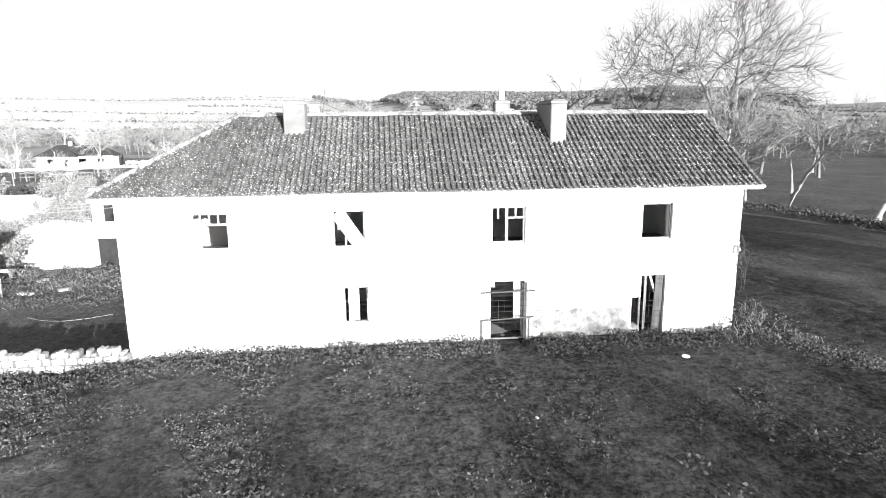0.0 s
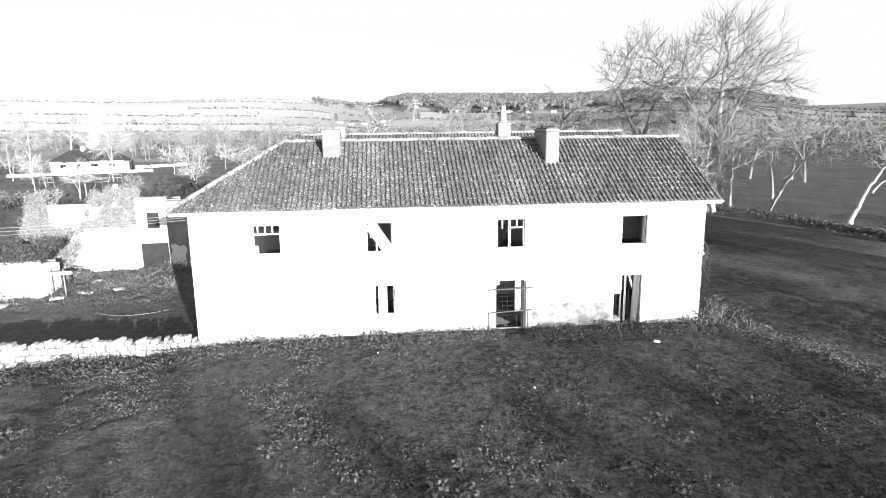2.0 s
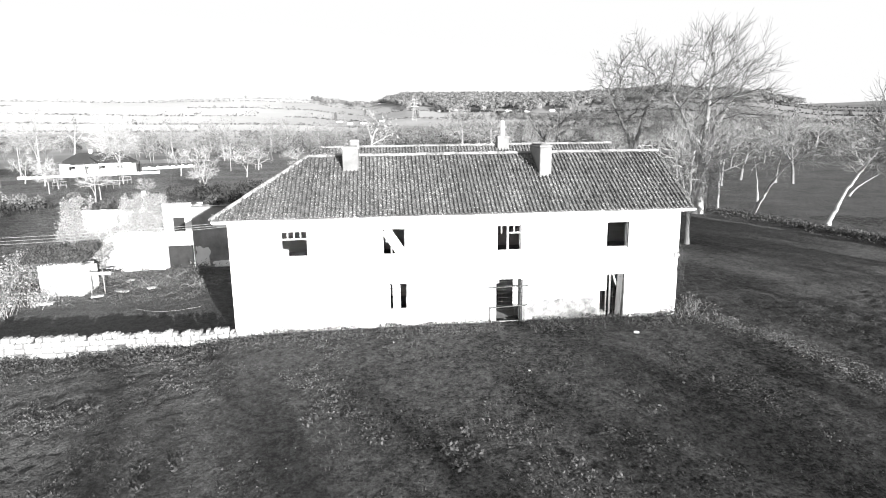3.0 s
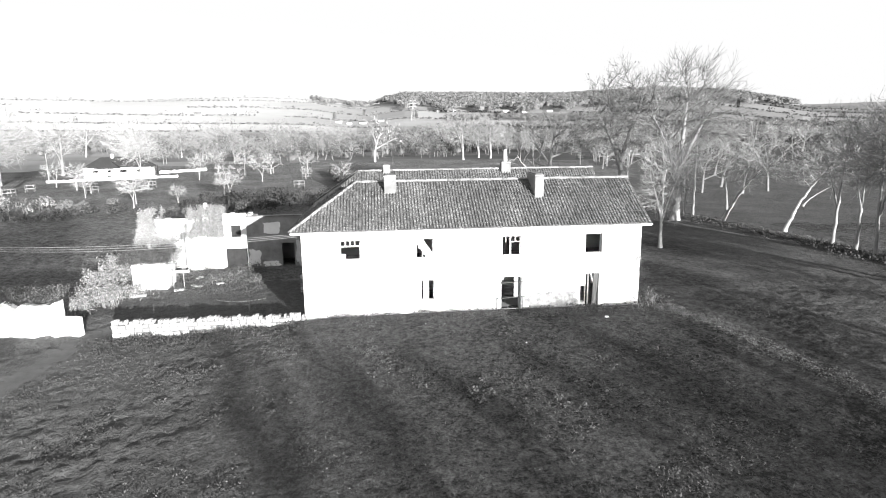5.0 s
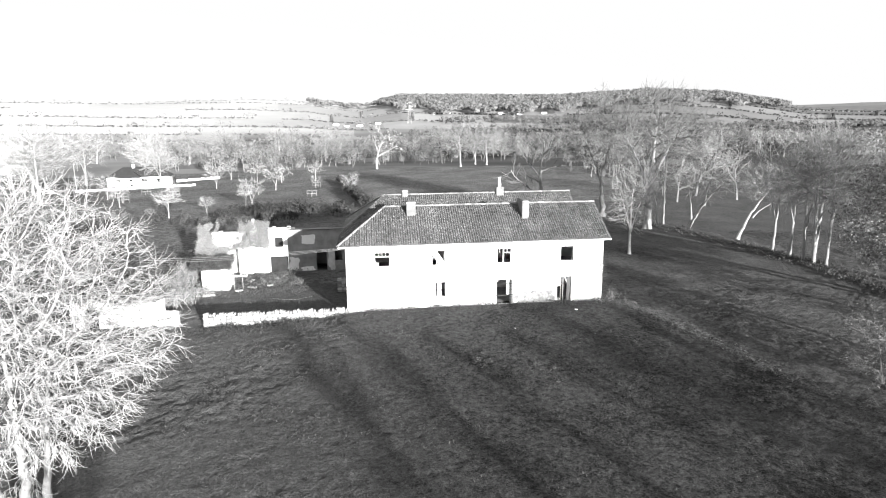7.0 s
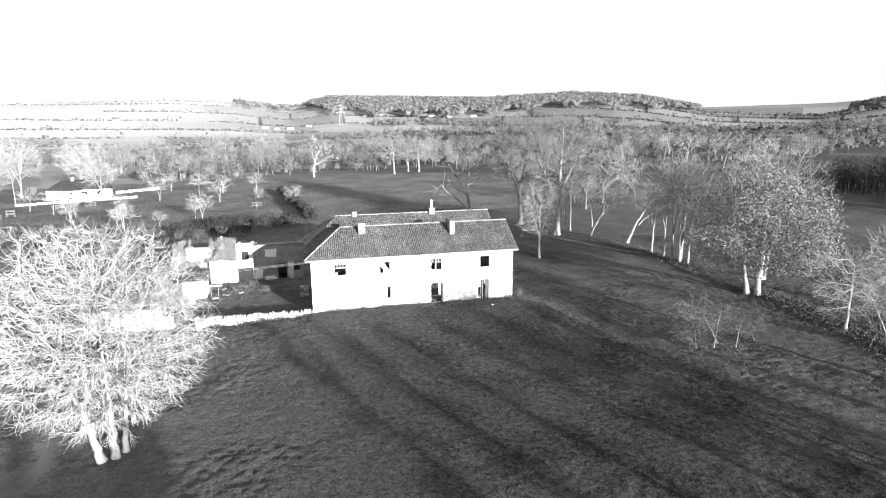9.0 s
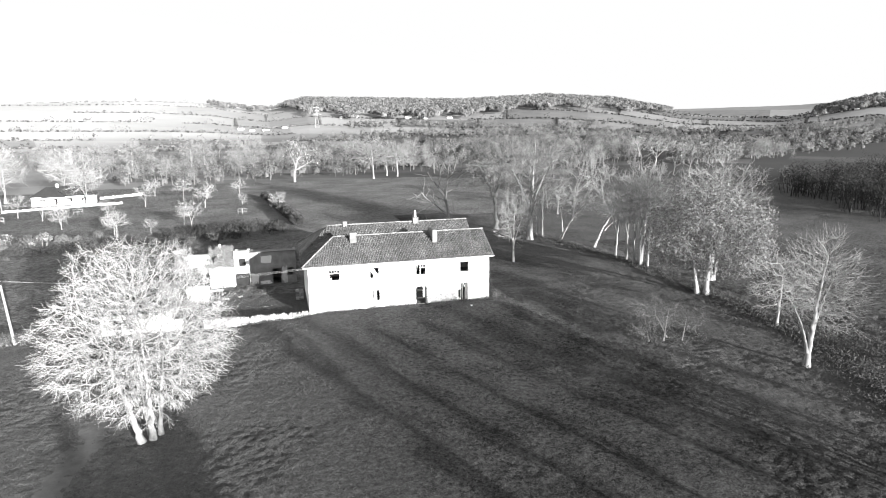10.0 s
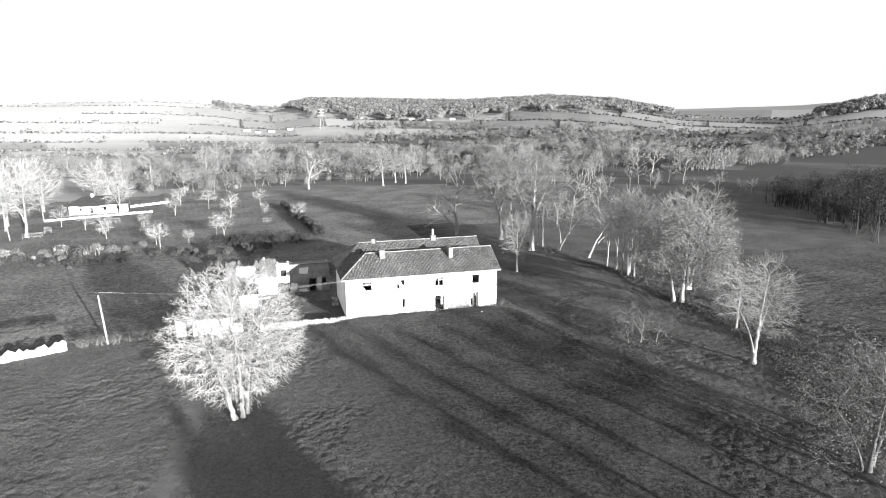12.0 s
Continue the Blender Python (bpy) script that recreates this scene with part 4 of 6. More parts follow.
def flake(x0, z0, x1, z1, seed, thick=0.025):
    """An irregular flake of render standing proud of a wall face at y = 0."""
    bm = bmesh.new()
    cx, cz = (x0 + x1) / 2, (z0 + z1) / 2
    rim = []
    for k in range(40):
        a = 2 * math.pi * k / 40
        ca, sa = math.cos(a), math.sin(a)
        q = 1 / max(abs(ca), abs(sa)) * (0.86 + 0.3 * noise.noise((ca * 1.7 + seed, sa * 1.7, 0)) + 0.14 * noise.noise((ca * 6, sa * 6, seed)))
        rim.append((cx + (x1 - x0) / 2 * ca * q, cz + (z1 - z0) / 2 * sa * q))
    front = [bm.verts.new((x, -thick, z)) for x, z in rim]
    back = [bm.verts.new((x, 0.01, z)) for x, z in rim]
    bm.faces.new(front)
    for k in range(40):
        bm.faces.new((front[k], back[k], back[(k + 1) % 40], front[(k + 1) % 40]))
    bmesh.ops.recalc_face_normals(bm, faces=bm.faces)
    return bm


part("damp_patch", flake(13.6, -0.3, 17.6, 1.25, 21, 0.004), STAIN, house, "damp grey stain low on the render")
for x, z, w, h, k in ((14.8, 2.15, 0.5, 0.35, 22), (4.9, 0.35, 0.5, 0.5, 23), (14.2, 1.75, 0.2, 0.3, 24), (20.6, 2.9, 0.9, 0.5, 25), (10.9, 1.95, 0.3, 0.2, 26), (8.9, 0.6, 0.5, 0.4, 27)):
    part("stain", flake(x, z, x + w, z + h, k, 0.004), STAIN, house, "small grey stain on the render")
part("render_patch", flake(1.25, 3.15, 3.1, 4.4, 3), RENDER, byre, "patch of surviving white render")
part("render_patch", flake(0.08, 0.3, 1.15, 2.0, 5), INSIDE, byre, "patch of grey render")
part("render_patch", flake(1.25, 0.2, 2.85, 0.8, 8), RENDER, byre, "patch of white render by the ground")
part("render_patch", flake(4.2, 0.2, 5.0, 2.9, 11), SOOTY, byre, "patch of stained render")
gate = gable_shell("gatehouse", "white rendered link with a cart opening and a small dark window", -9.1, -7.1, 18.05, 21.5, 4.2,
                   [(0.04, 1.94, 0.2, 2.0), (0.6, 1.5, 3.0, 4.1)], RENDER, roof=SHEET)
# added panels: the shade inside the two openings is their colour
part("shade_panel", boxes((0.045, 0.28, 0.205, 1.935, 0.34, 1.995)), DARK, gate, "dark panel standing in for the shade inside the cart opening")
part("shade_panel", boxes((0.605, 0.28, 3.005, 1.495, 0.34, 4.095)), DARK, gate, "dark panel standing in for the shade inside the small window")
dairy = gable_shell("dairy", "white rendered outbuilding overgrown with ivy", -12.3, -9.15, 17.6, 21.5, 2.35, [], RENDER, roof=SHEET)
part("gable_peak", boxes((0.95, 2.0, 2.3, 1.75, 2.4, 5.0), (1.05, 2.02, 5.0, 1.65, 2.38, 5.55), (1.2, 2.05, 5.55, 1.5, 2.35, 5.95), bevel=0.07), RENDER, dairy)
annexe = gable_shell("annexe", "white rendered wall of a ruined annexe", -15.2, -12.35, 19.0, 22.5, 3.7, [], RENDER)
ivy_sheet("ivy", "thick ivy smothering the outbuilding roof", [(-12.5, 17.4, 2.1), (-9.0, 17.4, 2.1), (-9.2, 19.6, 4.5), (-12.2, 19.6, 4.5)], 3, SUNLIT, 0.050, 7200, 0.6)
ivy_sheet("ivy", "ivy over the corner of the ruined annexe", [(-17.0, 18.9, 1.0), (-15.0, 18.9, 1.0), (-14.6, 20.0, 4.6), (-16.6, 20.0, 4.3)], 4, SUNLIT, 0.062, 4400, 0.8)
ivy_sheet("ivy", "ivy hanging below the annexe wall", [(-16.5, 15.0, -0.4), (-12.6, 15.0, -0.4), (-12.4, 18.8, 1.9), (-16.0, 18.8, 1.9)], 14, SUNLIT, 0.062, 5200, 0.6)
shed = gable_shell("privy_shed", "small white rendered shed with an ivy-grown roof", -14.4, -11.9, 11.0, 13.2, 1.45, [], RENDER, roof=SHEET)
for x in (-11.4, -10.6):
    part("porch_post", boxes((x + 14.4, -0.08, 0.1, x + 14.46, -0.02, 1.9), bevel=0.01), TIMBER, shed)
part("porch_rail", boxes((2.6, -0.09, 1.6, 4.3, -0.02, 1.75), bevel=0.01), PAINT, shed)
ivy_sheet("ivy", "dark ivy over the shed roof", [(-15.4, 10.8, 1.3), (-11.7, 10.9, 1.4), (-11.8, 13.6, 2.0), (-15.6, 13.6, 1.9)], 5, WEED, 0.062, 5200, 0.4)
bush("yard_weeds", "knee-high weeds and brambles in the yard", [(-13 + 1.3 * k + 0.4 * (k % 2), 13.6 + 2.2 * (k % 3) - 0.25 * k, -0.65, 1.2, 0.5) for k in range(8)], 6, SCRUB, 0.09, 50, "weeds")
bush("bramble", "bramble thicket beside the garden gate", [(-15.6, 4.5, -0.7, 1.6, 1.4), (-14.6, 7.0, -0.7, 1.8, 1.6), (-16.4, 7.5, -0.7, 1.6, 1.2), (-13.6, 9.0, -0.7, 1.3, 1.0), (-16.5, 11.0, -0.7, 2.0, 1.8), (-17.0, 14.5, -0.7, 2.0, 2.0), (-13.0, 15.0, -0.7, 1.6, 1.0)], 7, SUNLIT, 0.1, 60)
bush("bramble", "tall dark thicket behind the byre", [(-13 + 1.9 * k, 27.5 + 0.9 * (k % 2) + 0.2 * k, -0.7, 2.0, 2.2) for k in range(7)], 8, IVY, 0.13, 50)

# white boundary walls further west
def rendered_wall(name, label, a, b, thick, height, seed, ragged=0.1):
    """A wall of old render with an uneven top."""
    rng = random.Random(seed)
    a, b = Vector((*a, 0)), Vector((*b, 0))
    run = (b - a).length
    base = min(ground_at(a.x, a.y), ground_at(b.x, b.y)) - 0.2
    w = thing(name, label, "wall", (a.x, a.y, base), math.degrees(math.atan2(b.y - a.y, b.x - a.x)))
    n = max(int(run / 0.35), 2)
    v, f = [], []
    for k in range(n + 1):
        h = height + ragged * noise.noise((k * 0.45, seed, 0)) + rng.gauss(0, 0.25 * ragged)
        x = run * k / n
        v += [(x, -thick / 2, 0), (x, -thick / 2 + 0.03, h), (x, thick / 2 - 0.03, h + rng.gauss(0, 0.02)), (x, thick / 2, 0)]
    for k in range(n):
        for q in range(3):
            f.append((4 * k + q, 4 * (k + 1) + q, 4 * (k + 1) + q + 1, 4 * k + q + 1))
    f += [(0, 1, 2, 3), (4 * n + 3, 4 * n + 2, 4 * n + 1, 4 * n)]
    piece("masonry", mesh_of("masonry", v, f, RENDER), w)
    return w


w1 = rendered_wall("boundary_wall", "tall white rendered boundary wall grown over with ivy", (-21.5, 1.0), (-14.6, 1.0), 0.5, 2.25, 3, 0.5)
# flat panel whose near-black colour stands in for shade within the doorway
part("arched_doorway", boxes((1.2, -0.262, 0.2, 1.95, -0.2, 1.75)), DARK, w1, "dark arched doorway")
w2 = rendered_wall("gate_pier", "stub of white wall beside the gate", (-14.55, 0.9), (-13.5, 0.7), 0.45, 1.35, 4)
w3 = rendered_wall("field_wall", "white rendered field wall beside the pole", (-46.0, -5.0), (-33.7, -0.2), 0.5, 1.1, 5, 0.6)
ivy_sheet("ivy", "ivy along the top of the boundary wall", [(-21.5, 0.7, 1.5), (-14.7, 0.7, 1.45), (-14.7, 2.3, 1.8), (-21.5, 2.3, 1.9)], 9, SCRUB, 0.056, 3200, 0.25)
ivy_sheet("ivy", "ivy along the top of the field wall", [(-41.0, -2.5, 1.5), (-33.8, 0.2, 1.3), (-34.5, 2.0, 1.5), (-41.5, -0.6, 1.6)], 19, SCRUB, 0.056, 2800, 0.3)
bush("bramble", "brambles round the foot of the pole", [(-32.0 + 1.7 * k, 0.2 + 0.25 * k, -0.7, 1.4, 1.1) for k in range(6)], 10, SCRUB, 0.1, 60)


def pole(x, y, height, label, lean=0.0, arms=True):
    p = thing("utility_pole", label, "pole", (x, y, ground_at(x, y) - 0.3), group="utility poles")
    v, f = tubes([[(Vector((0, 0, 0)), 0.15), (Vector((lean * 0.5, 0, height / 2)), 0.13), (Vector((lean, 0, height)), 0.1)]], 10)
    piece("shaft", mesh_of("shaft", v, f, PALE_BARK, True), p)
    if arms:
        part("crossarm", boxes((lean - 0.5, -0.16, height - 0.45, lean + 0.5, -0.08, height - 0.33), bevel=0.01), TIMBER, p)
        for k in (-0.4, 0.0, 0.4):
            part("insulator", boxes((lean + k - 0.03, -0.15, height - 0.33, lean + k + 0.03, -0.09, height - 0.2), bevel=0.012), PAINT, p)
    return p


pole(-29.4, 0.6, 6.6, "pale leaning timber pole carrying wires to the house", -0.45, False)
pole(-71.3, 85.4, 7.2, "far timber pole carrying wires", -0.5)
pole(-75.5, 120.0, 7.5, "far timber pole beside the bungalow", 0.0)
for k in range(3):
    wire = thing("overhead_wire", "thin overhead wire sagging towards the house", "wire", group="overhead wires")
    a, b = Vector((-29.8 + 0.4 * k - 0.4, 0.5, 6.0)), Vector((-0.3, 0.3 + 0.2 * k, 5.25 - 0.12 * k))
    pts = [(a.lerp(b, s / 16) - Vector((0, 0, 1.0 * math.sin(math.pi * s / 16) * (0.75 + 0.1 * k))), 0.009) for s in range(17)]
    v, f = tubes([pts], 4)
    piece("strand", mesh_of("strand", v, f, WIRE), wire)
hose = thing("hose", "pale loop of hose lying in the yard", "hose")
pts = [(Vector((-7.2 + 3.6 * s / 20, 6.6 + 1.6 * (s / 20 - 0.5) ** 2 - 0.35 * math.sin(s * 0.16), ground_at(-5, 6.6) + 0.06)), 0.007) for s in range(21)]
v, f = tubes([pts], 6)
piece("tube", mesh_of("tube", v, f, WIRE, True), hose)
for x, y, w, d, a in ((-10.9, 10.6, 0.9, 0.6, 20), (-9.9, 11.6, 1.2, 0.5, -15), (-8.2, 12.2, 0.7, 0.5, 40), (-13.4, 9.3, 1.3, 0.7, 12), (-10.4, 14.4, 0.8, 0.5, 70)):
    sl = thing("fallen_slab", "pale broken slab lying in the yard", "slab", (x, y, ground_at(x, y) + 0.1), a, group="fallen slabs")
    part("slab", boxes((-w * 0.4, -d * 0.35, -0.1, w * 0.4, d * 0.35, 0.02), bevel=0.015), SOOTY, sl)
lid = thing("plastic_lid", "round white plastic lid lying on the grass", "lid", (18.4, -2.4, ground_at(18.4, -2.4) + 0.06))
bm = bmesh.new()
bmesh.ops.create_cone(bm, cap_ends=True, segments=20, radius1=0.13, radius2=0.12, depth=0.04)
part("disc", bm, PAINT, lid)
rng = random.Random(12)
for x, y in ((7.3, -2.2), (12.6, -5.6), (18.2, -7.2), (-2.2, -2.2)):
    rb = thing("litter", "scrap of pale litter in the grass", "litter", (x, y, ground_at(x, y) + 0.08), rng.random() * 180, group="scraps of litter")
    part("scrap", boxes((-0.05, -0.03, -0.05, 0.05, 0.03, 0.0), bevel=0.01), STONE, rb)


# ---- bungalow and orchard beyond ----
def hip_roof(bm, x0, y0, x1, y1, z0, z1, over=0.4):
    run = (y1 - y0) / 2 + over
    e = [bm.verts.new(c) for c in ((x0 - over, y0 - over, z0), (x1 + over, y0 - over, z0), (x1 + over, y1 + over, z0), (x0 - over, y1 + over, z0))]
    r = [bm.verts.new((x0 - over + run, (y0 + y1) / 2, z1)), bm.verts.new((x1 + over - run, (y0 + y1) / 2, z1))]
    for q in ((e[0], e[1], r[1], r[0]), (e[1], e[2], r[1]), (e[2], e[3], r[0], r[1]), (e[3], e[0], r[0])):
        bm.faces.new(q)
    bm.faces.new(e[::-1])
    return bm


bung = thing("bungalow", "low white bungalow with a dark hipped roof", "house", (-71.2, 128.5, ground_at(-70, 128)), 10)
part("wall", holed_wall(0, 16, 0, 2.6, 0.3, [(2, 3.4, 0.9, 2.0), (5.5, 6.4, 0.1, 2.0), (8.5, 10.2, 0.9, 2.0), (12.5, 14, 0.9, 2.0)]), RENDER, bung)
part("wall", boxes((0, 0.3, 0, 0.3, 7, 2.6), (0.3, 6.7, 0, 15.7, 7, 2.6), (15.7, 0.3, 0, 16, 7, 2.6)), RENDER, bung)
part("roof", hip_roof(bmesh.new(), 0, 0, 16, 7, 2.6, 5.2), SLATE, bung)
part("roof", hip_roof(bmesh.new(), 3, -1.6, 8.5, 3, 2.62, 4.4), SLATE, bung)
part("chimney", boxes((6.0, 3.1, 4.6, 6.7, 3.8, 6.0), bevel=0.03), RENDER, bung)
rendered_wall("garden_wall", "low white garden wall round the bungalow", (-74.0, 115.8), (-47.5, 127.5), 0.3, 0.75, 7, 0.25)
rendered_wall("garden_wall", "low white garden wall beside the lane", (-57.0, 141.9), (-46.8, 151.6), 0.3, 0.9, 9, 0.3)


hut = thing("garden_shed", "dark timber garden shed beside the bungalow", "shed", (-58.8, 136.0, ground_at(-58, 136) - 0.1), 12)
part("wall", boxes((0, 0, 0, 3.0, 2.4, 2.1), bevel=0.02), DARK, hut)
bm = bmesh.new()
ends = [[bm.verts.new((x, y, z)) for y, z in ((-0.2, 2.1), (1.2, 2.9), (2.6, 2.1), (2.6, 2.02), (-0.2, 2.02))] for x in (-0.15, 3.15)]
bm.faces.new(ends[0][::-1])
bm.faces.new(ends[1])
for k in range(5):
    bm.faces.new((ends[0][k], ends[0][(k + 1) % 5], ends[1][(k + 1) % 5], ends[1][k]))
part("roof", bm, SHEET, hut)


def tree_guard():
    g = thing("tree_guard", "square pale timber guard round a young orchard tree", "tree guard", group="orchard tree guards")
    for x in (-0.75, 0.75):
        for y in (-0.75, 0.75):
            part("post", boxes((x - 0.03, y - 0.03, -0.2, x + 0.03, y + 0.03, 1.4), bevel=0.01), TIMBER, g)
    for z in (0.7, 1.35):
        for s in (-0.82, 0.82):
            part("rail", boxes((-0.85, s - 0.02, z - 0.035, 0.85, s + 0.02, z + 0.035)), TIMBER, g)
            part("rail", boxes((s - 0.02, -0.79, z - 0.035, s + 0.02, 0.79, z + 0.035)), TIMBER, g)
    return g


GUARDS = [(-65.5, 86), (-67.5, 85), (-66.1, 94.3), (-59, 103), (-53.1, 106.2), (-42.2, 88.4), (-43.9, 98.2), (-25, 134.6), (-12.8, 113.8), (-12, 92.8), (-51.7, 88.8)]
g0 = tree_guard()
g0.matrix_basis = pose(*GUARDS[0], ground_at(*GUARDS[0]))
for k, (x, y) in enumerate(GUARDS[1:]):
    copy_thing(g0, pose(x, y, ground_at(x, y), 0, 0, 17 * k))

# ---- trees ----
LITE = [(7, 0.62, 46, 0.10, 0.04, 4), (5, 0.58, 44, 0.14, 0.02, 2), (4, 0.6, 44, 0.18, 0.0, 2)]


def plant(tree, x, y, turn=0.0, size=1.0, sink=0.1):
    tree.matrix_basis = pose(x, y, ground_at(x, y) - sink, 0, 0, turn) @ Matrix.Scale(size, 4)
    return tree


def again(tree, x, y, turn, size, sink=0.1):
    c = copy_thing(tree, Matrix.Identity(4))
    return plant(c, x, y, turn, size, sink)


plant(dome_tree("ash_tree", "large pale bare ash with several stems and drooping twigs", 5,
                [((-0.3, -0.2, 0), (-2.0, 0.1, 6.6), 0.27), ((0.35, 0.05, 0), (0.3, 0.2, 7.6), 0.24), ((0.75, 0.7, 0), (1.5, 1.0, 6.2), 0.19), ((0.05, 0.7, 0), (-0.4, 1.9, 6.0), 0.18)],
                (0.35, 0.3, 8.1), 6.1, 6.4, 6.0, 4400, 4, low=-78, curl=0.45, droop=0.6, thin=0.0125, pull=(0, 0, -0.03), bark=PALE_BARK, twig=PALE_TWIG, lumps=0.2, gaps=-0.45, twig_len=1.35), -12.6, -23.4)
plant(dome_tree("field_oak", "broad oak still holding its dry leaves", 8, [((0, 0, 0), (0.4, 0, 9.5), 0.36), ((-1.0, 0.5, 0), (-2.6, 1.2, 7.5), 0.3)],
                (0, 0, 7.4), 6.9, 6.3, 5.2, 900, 3, low=-50, thin=0.012, bark=PALE_BARK, leaves=(24, 0.115, 0.36, OAKLEAF, 0.95), shell=0.4, lumps=0.4, gaps=-0.2), 49.3, -4.2)
plant(dome_tree("beech_tree", "bare spreading tree behind the leafy oak", 9, [((0, 0, 0), (0.2, 0, 12.5), 0.36), ((0.5, 0, 0), (2.8, 0.6, 11), 0.26)],
                (0.5, 0, 10.5), 6.4, 6.2, 5.0, 1100, 4, low=-40, thin=0.017, curl=0.6, twig=TWIG, bark=GREY_BARK, twig_len=1.5), 54.5, 1.5)
plant(dome_tree("birch_tree", "slender bare tree with a pale forked trunk", 11, [((0, 0, 0), (0.9, 0, 10.2), 0.27), ((-0.15, 0, 1.4), (-2.2, 0.2, 6.2), 0.14), ((0.2, 0, 3.0), (2.2, 0.3, 8.0), 0.12)],
                (0.5, 0, 7.4), 3.3, 4.9, 4.6, 700, 4, low=-60, thin=0.0115, curl=0.5, bark=GREY_BARK, pull=(0, 0, 0.2), twig_len=1.8, lumps=0.3, gaps=-0.3), 42.0, -26.6)
plant(dome_tree("young_ash", "small upright bare tree close to the house", 12, [((0, 0, 0), (0.1, 0, 8.0), 0.2), ((0, 0, 2.4), (-1.4, 0.2, 7.4), 0.1), ((0, 0, 2.8), (1.5, -0.2, 7.6), 0.1)],
                (0.1, 0, 6.9), 2.9, 4.0, 4.0, 420, 4, low=-65, thin=0.017, curl=0.5, bark=PALE_BARK, pull=(0, 0, 0.3), twig_len=1.7), 32.9, 20.6)
plant(dome_tree("great_ash", "tall bare ash with a wide wind-swept crown of fine twigs", 13, [((0, 0, 0), (0.6, 0, 15.5), 0.6), ((0.1, 0.1, 5.0), (-3.6, 0.5, 13.5), 0.34), ((0.2, 0, 6.5), (4.6, 0, 15.0), 0.34)],
                (0.8, 0, 14.2), 6.8, 6.3, 7.0, 900, 4, low=-45, thin=0.023, curl=0.2, pull=(0.06, 0, 0.3), flow=(0.45, 0, 0.3), bark=GREY_BARK, twig=DARK_TWIG, twig_len=1.6, gaps=-0.05, lumps=0.35), 43.0, 37.5)
plant(bare_tree("thorn_tree", "dark sparse tree with a few crooked limbs", 14, [((0, 0, 0), (-0.05, 0, 1), 9.0, 0.3), ((0, 0, 1.5), (-0.7, 0, 0.7), 6.0, 0.16)],
                [(7, 0.55, 46, 0.14, 0.05, 6), (4, 0.5, 44, 0.18, 0.04, 4), (4, 0.5, 44, 0.2, 0.0, 3)], GREY_BARK, DARK_TWIG, thin=0.024, height=15.5), 33.0, 60.0)
plant(dome_tree("dark_oak", "dark bare oak with crooked limbs and some dry leaves", 15, [((0, 0, 0), (-0.6, 0, 9.0), 0.55), ((-0.2, 0, 5.5), (-4.4, 0.4, 14.5), 0.34), ((-0.3, 0, 7.0), (2.4, 0.4, 15.5), 0.34)],
                (-0.4, 0, 14.4), 6.2, 6.8, 7.6, 900, 4, low=-62, thin=0.024, curl=0.3, pull=(0, 0, 0), bark=BARK, twig=DARK_TWIG, twig_len=1.5, gaps=-0.12, lumps=0.35, leaves=(1, 0.14, 0.3, LEAF, 0.06)), 41.2, 51.0)
plant(dome_tree("leaning_tree", "bare tree leaning over the field with a long low limb", 16, [((0, 0, 0), (4.6, 0, 6.6), 0.3), ((0.5, 0, 1.6), (0.0, 0.4, 6.2), 0.16), ((2.4, 0, 3.6), (3.6, 0.5, 8.6), 0.14)],
                (3.4, 0, 7.4), 4.8, 3.4, 3.2, 420, 4, low=-45, thin=0.018, curl=0.3, pull=(0.08, 0, 0.03), bark=GREY_BARK, twig=TWIG, twig_len=1.5, gaps=-0.15), 48.3, 35.4)
plant(dome_tree("leaning_tree", "bare tree with a bent, leaning trunk", 17, [((0, 0, 0), (4.6, 0.2, 7.2), 0.26), ((2.0, 0, 3.0), (5.0, 0.2, 5.0), 0.1)],
                (4.2, 0, 7.4), 3.6, 3.2, 3.0, 340, 4, low=-35, thin=0.018, bark=PALE_BARK, twig=TWIG, twig_len=1.5), 50.8, 27.0)
row = dome_tree("hedge_ash", "tall thin bare tree in a field-edge row", 18, [((0, 0, 0), (0.5, 0, 11.0), 0.19), ((0.1, 0, 4.0), (-1.6, 0.3, 9.0), 0.11)],
                (0, 0, 9.6), 3.5, 4.4, 4.4, 250, 3, low=-55, thin=0.018, curl=0.5, bark=GREY_BARK, pull=(0, 0, 0.15), twig_len=1.7, group="field-edge row")
plant(row, 49.9, 18.4)
for k, (x, y, s) in enumerate(((50.2, 15.7, 1.0), (49.7, 12.8, 1.05), (50.1, 11.7, 1.1), (50.3, 10.1, 1.0), (51.4, 13.4, 1.1), (45.8, 40.6, 0.8), (46.4, 39.2, 0.9))):
    again(row, x, y, 67 * k + 20, s)
plant(dome_tree("hawthorn", "straggling bare hawthorn with a few leaves", 19, [((0, 0, 0), (0.4, 0, 3.2), 0.09), ((0.9, 0.6, 0), (-0.8, 0.6, 2.8), 0.08), ((-1.6, 0.1, 0), (-2.4, -0.2, 2.6), 0.08), ((1.9, -0.4, 0), (2.6, 0, 2.2), 0.07)],
                (-0.2, 0, 1.9), 3.6, 2.5, 1.6, 520, 3, low=-50, thin=0.008, bark=BARK, twig=DARK_TWIG, gaps=0.0, lumps=0.6, leaves=(4, 0.055, 0.2, SCRUB, 0.9)), 33.9, -17.2)
plant(dome_tree("small_ash", "low bare tree in the hedge bank", 20, [((0, 0, 0), (0.2, 0, 6.4), 0.17)],
                (0, 0, 5.0), 3.4, 3.2, 3.8, 420, 4, low=-60, thin=0.014, bark=PALE_BARK, twig_len=1.5), 47.9, -17.0)
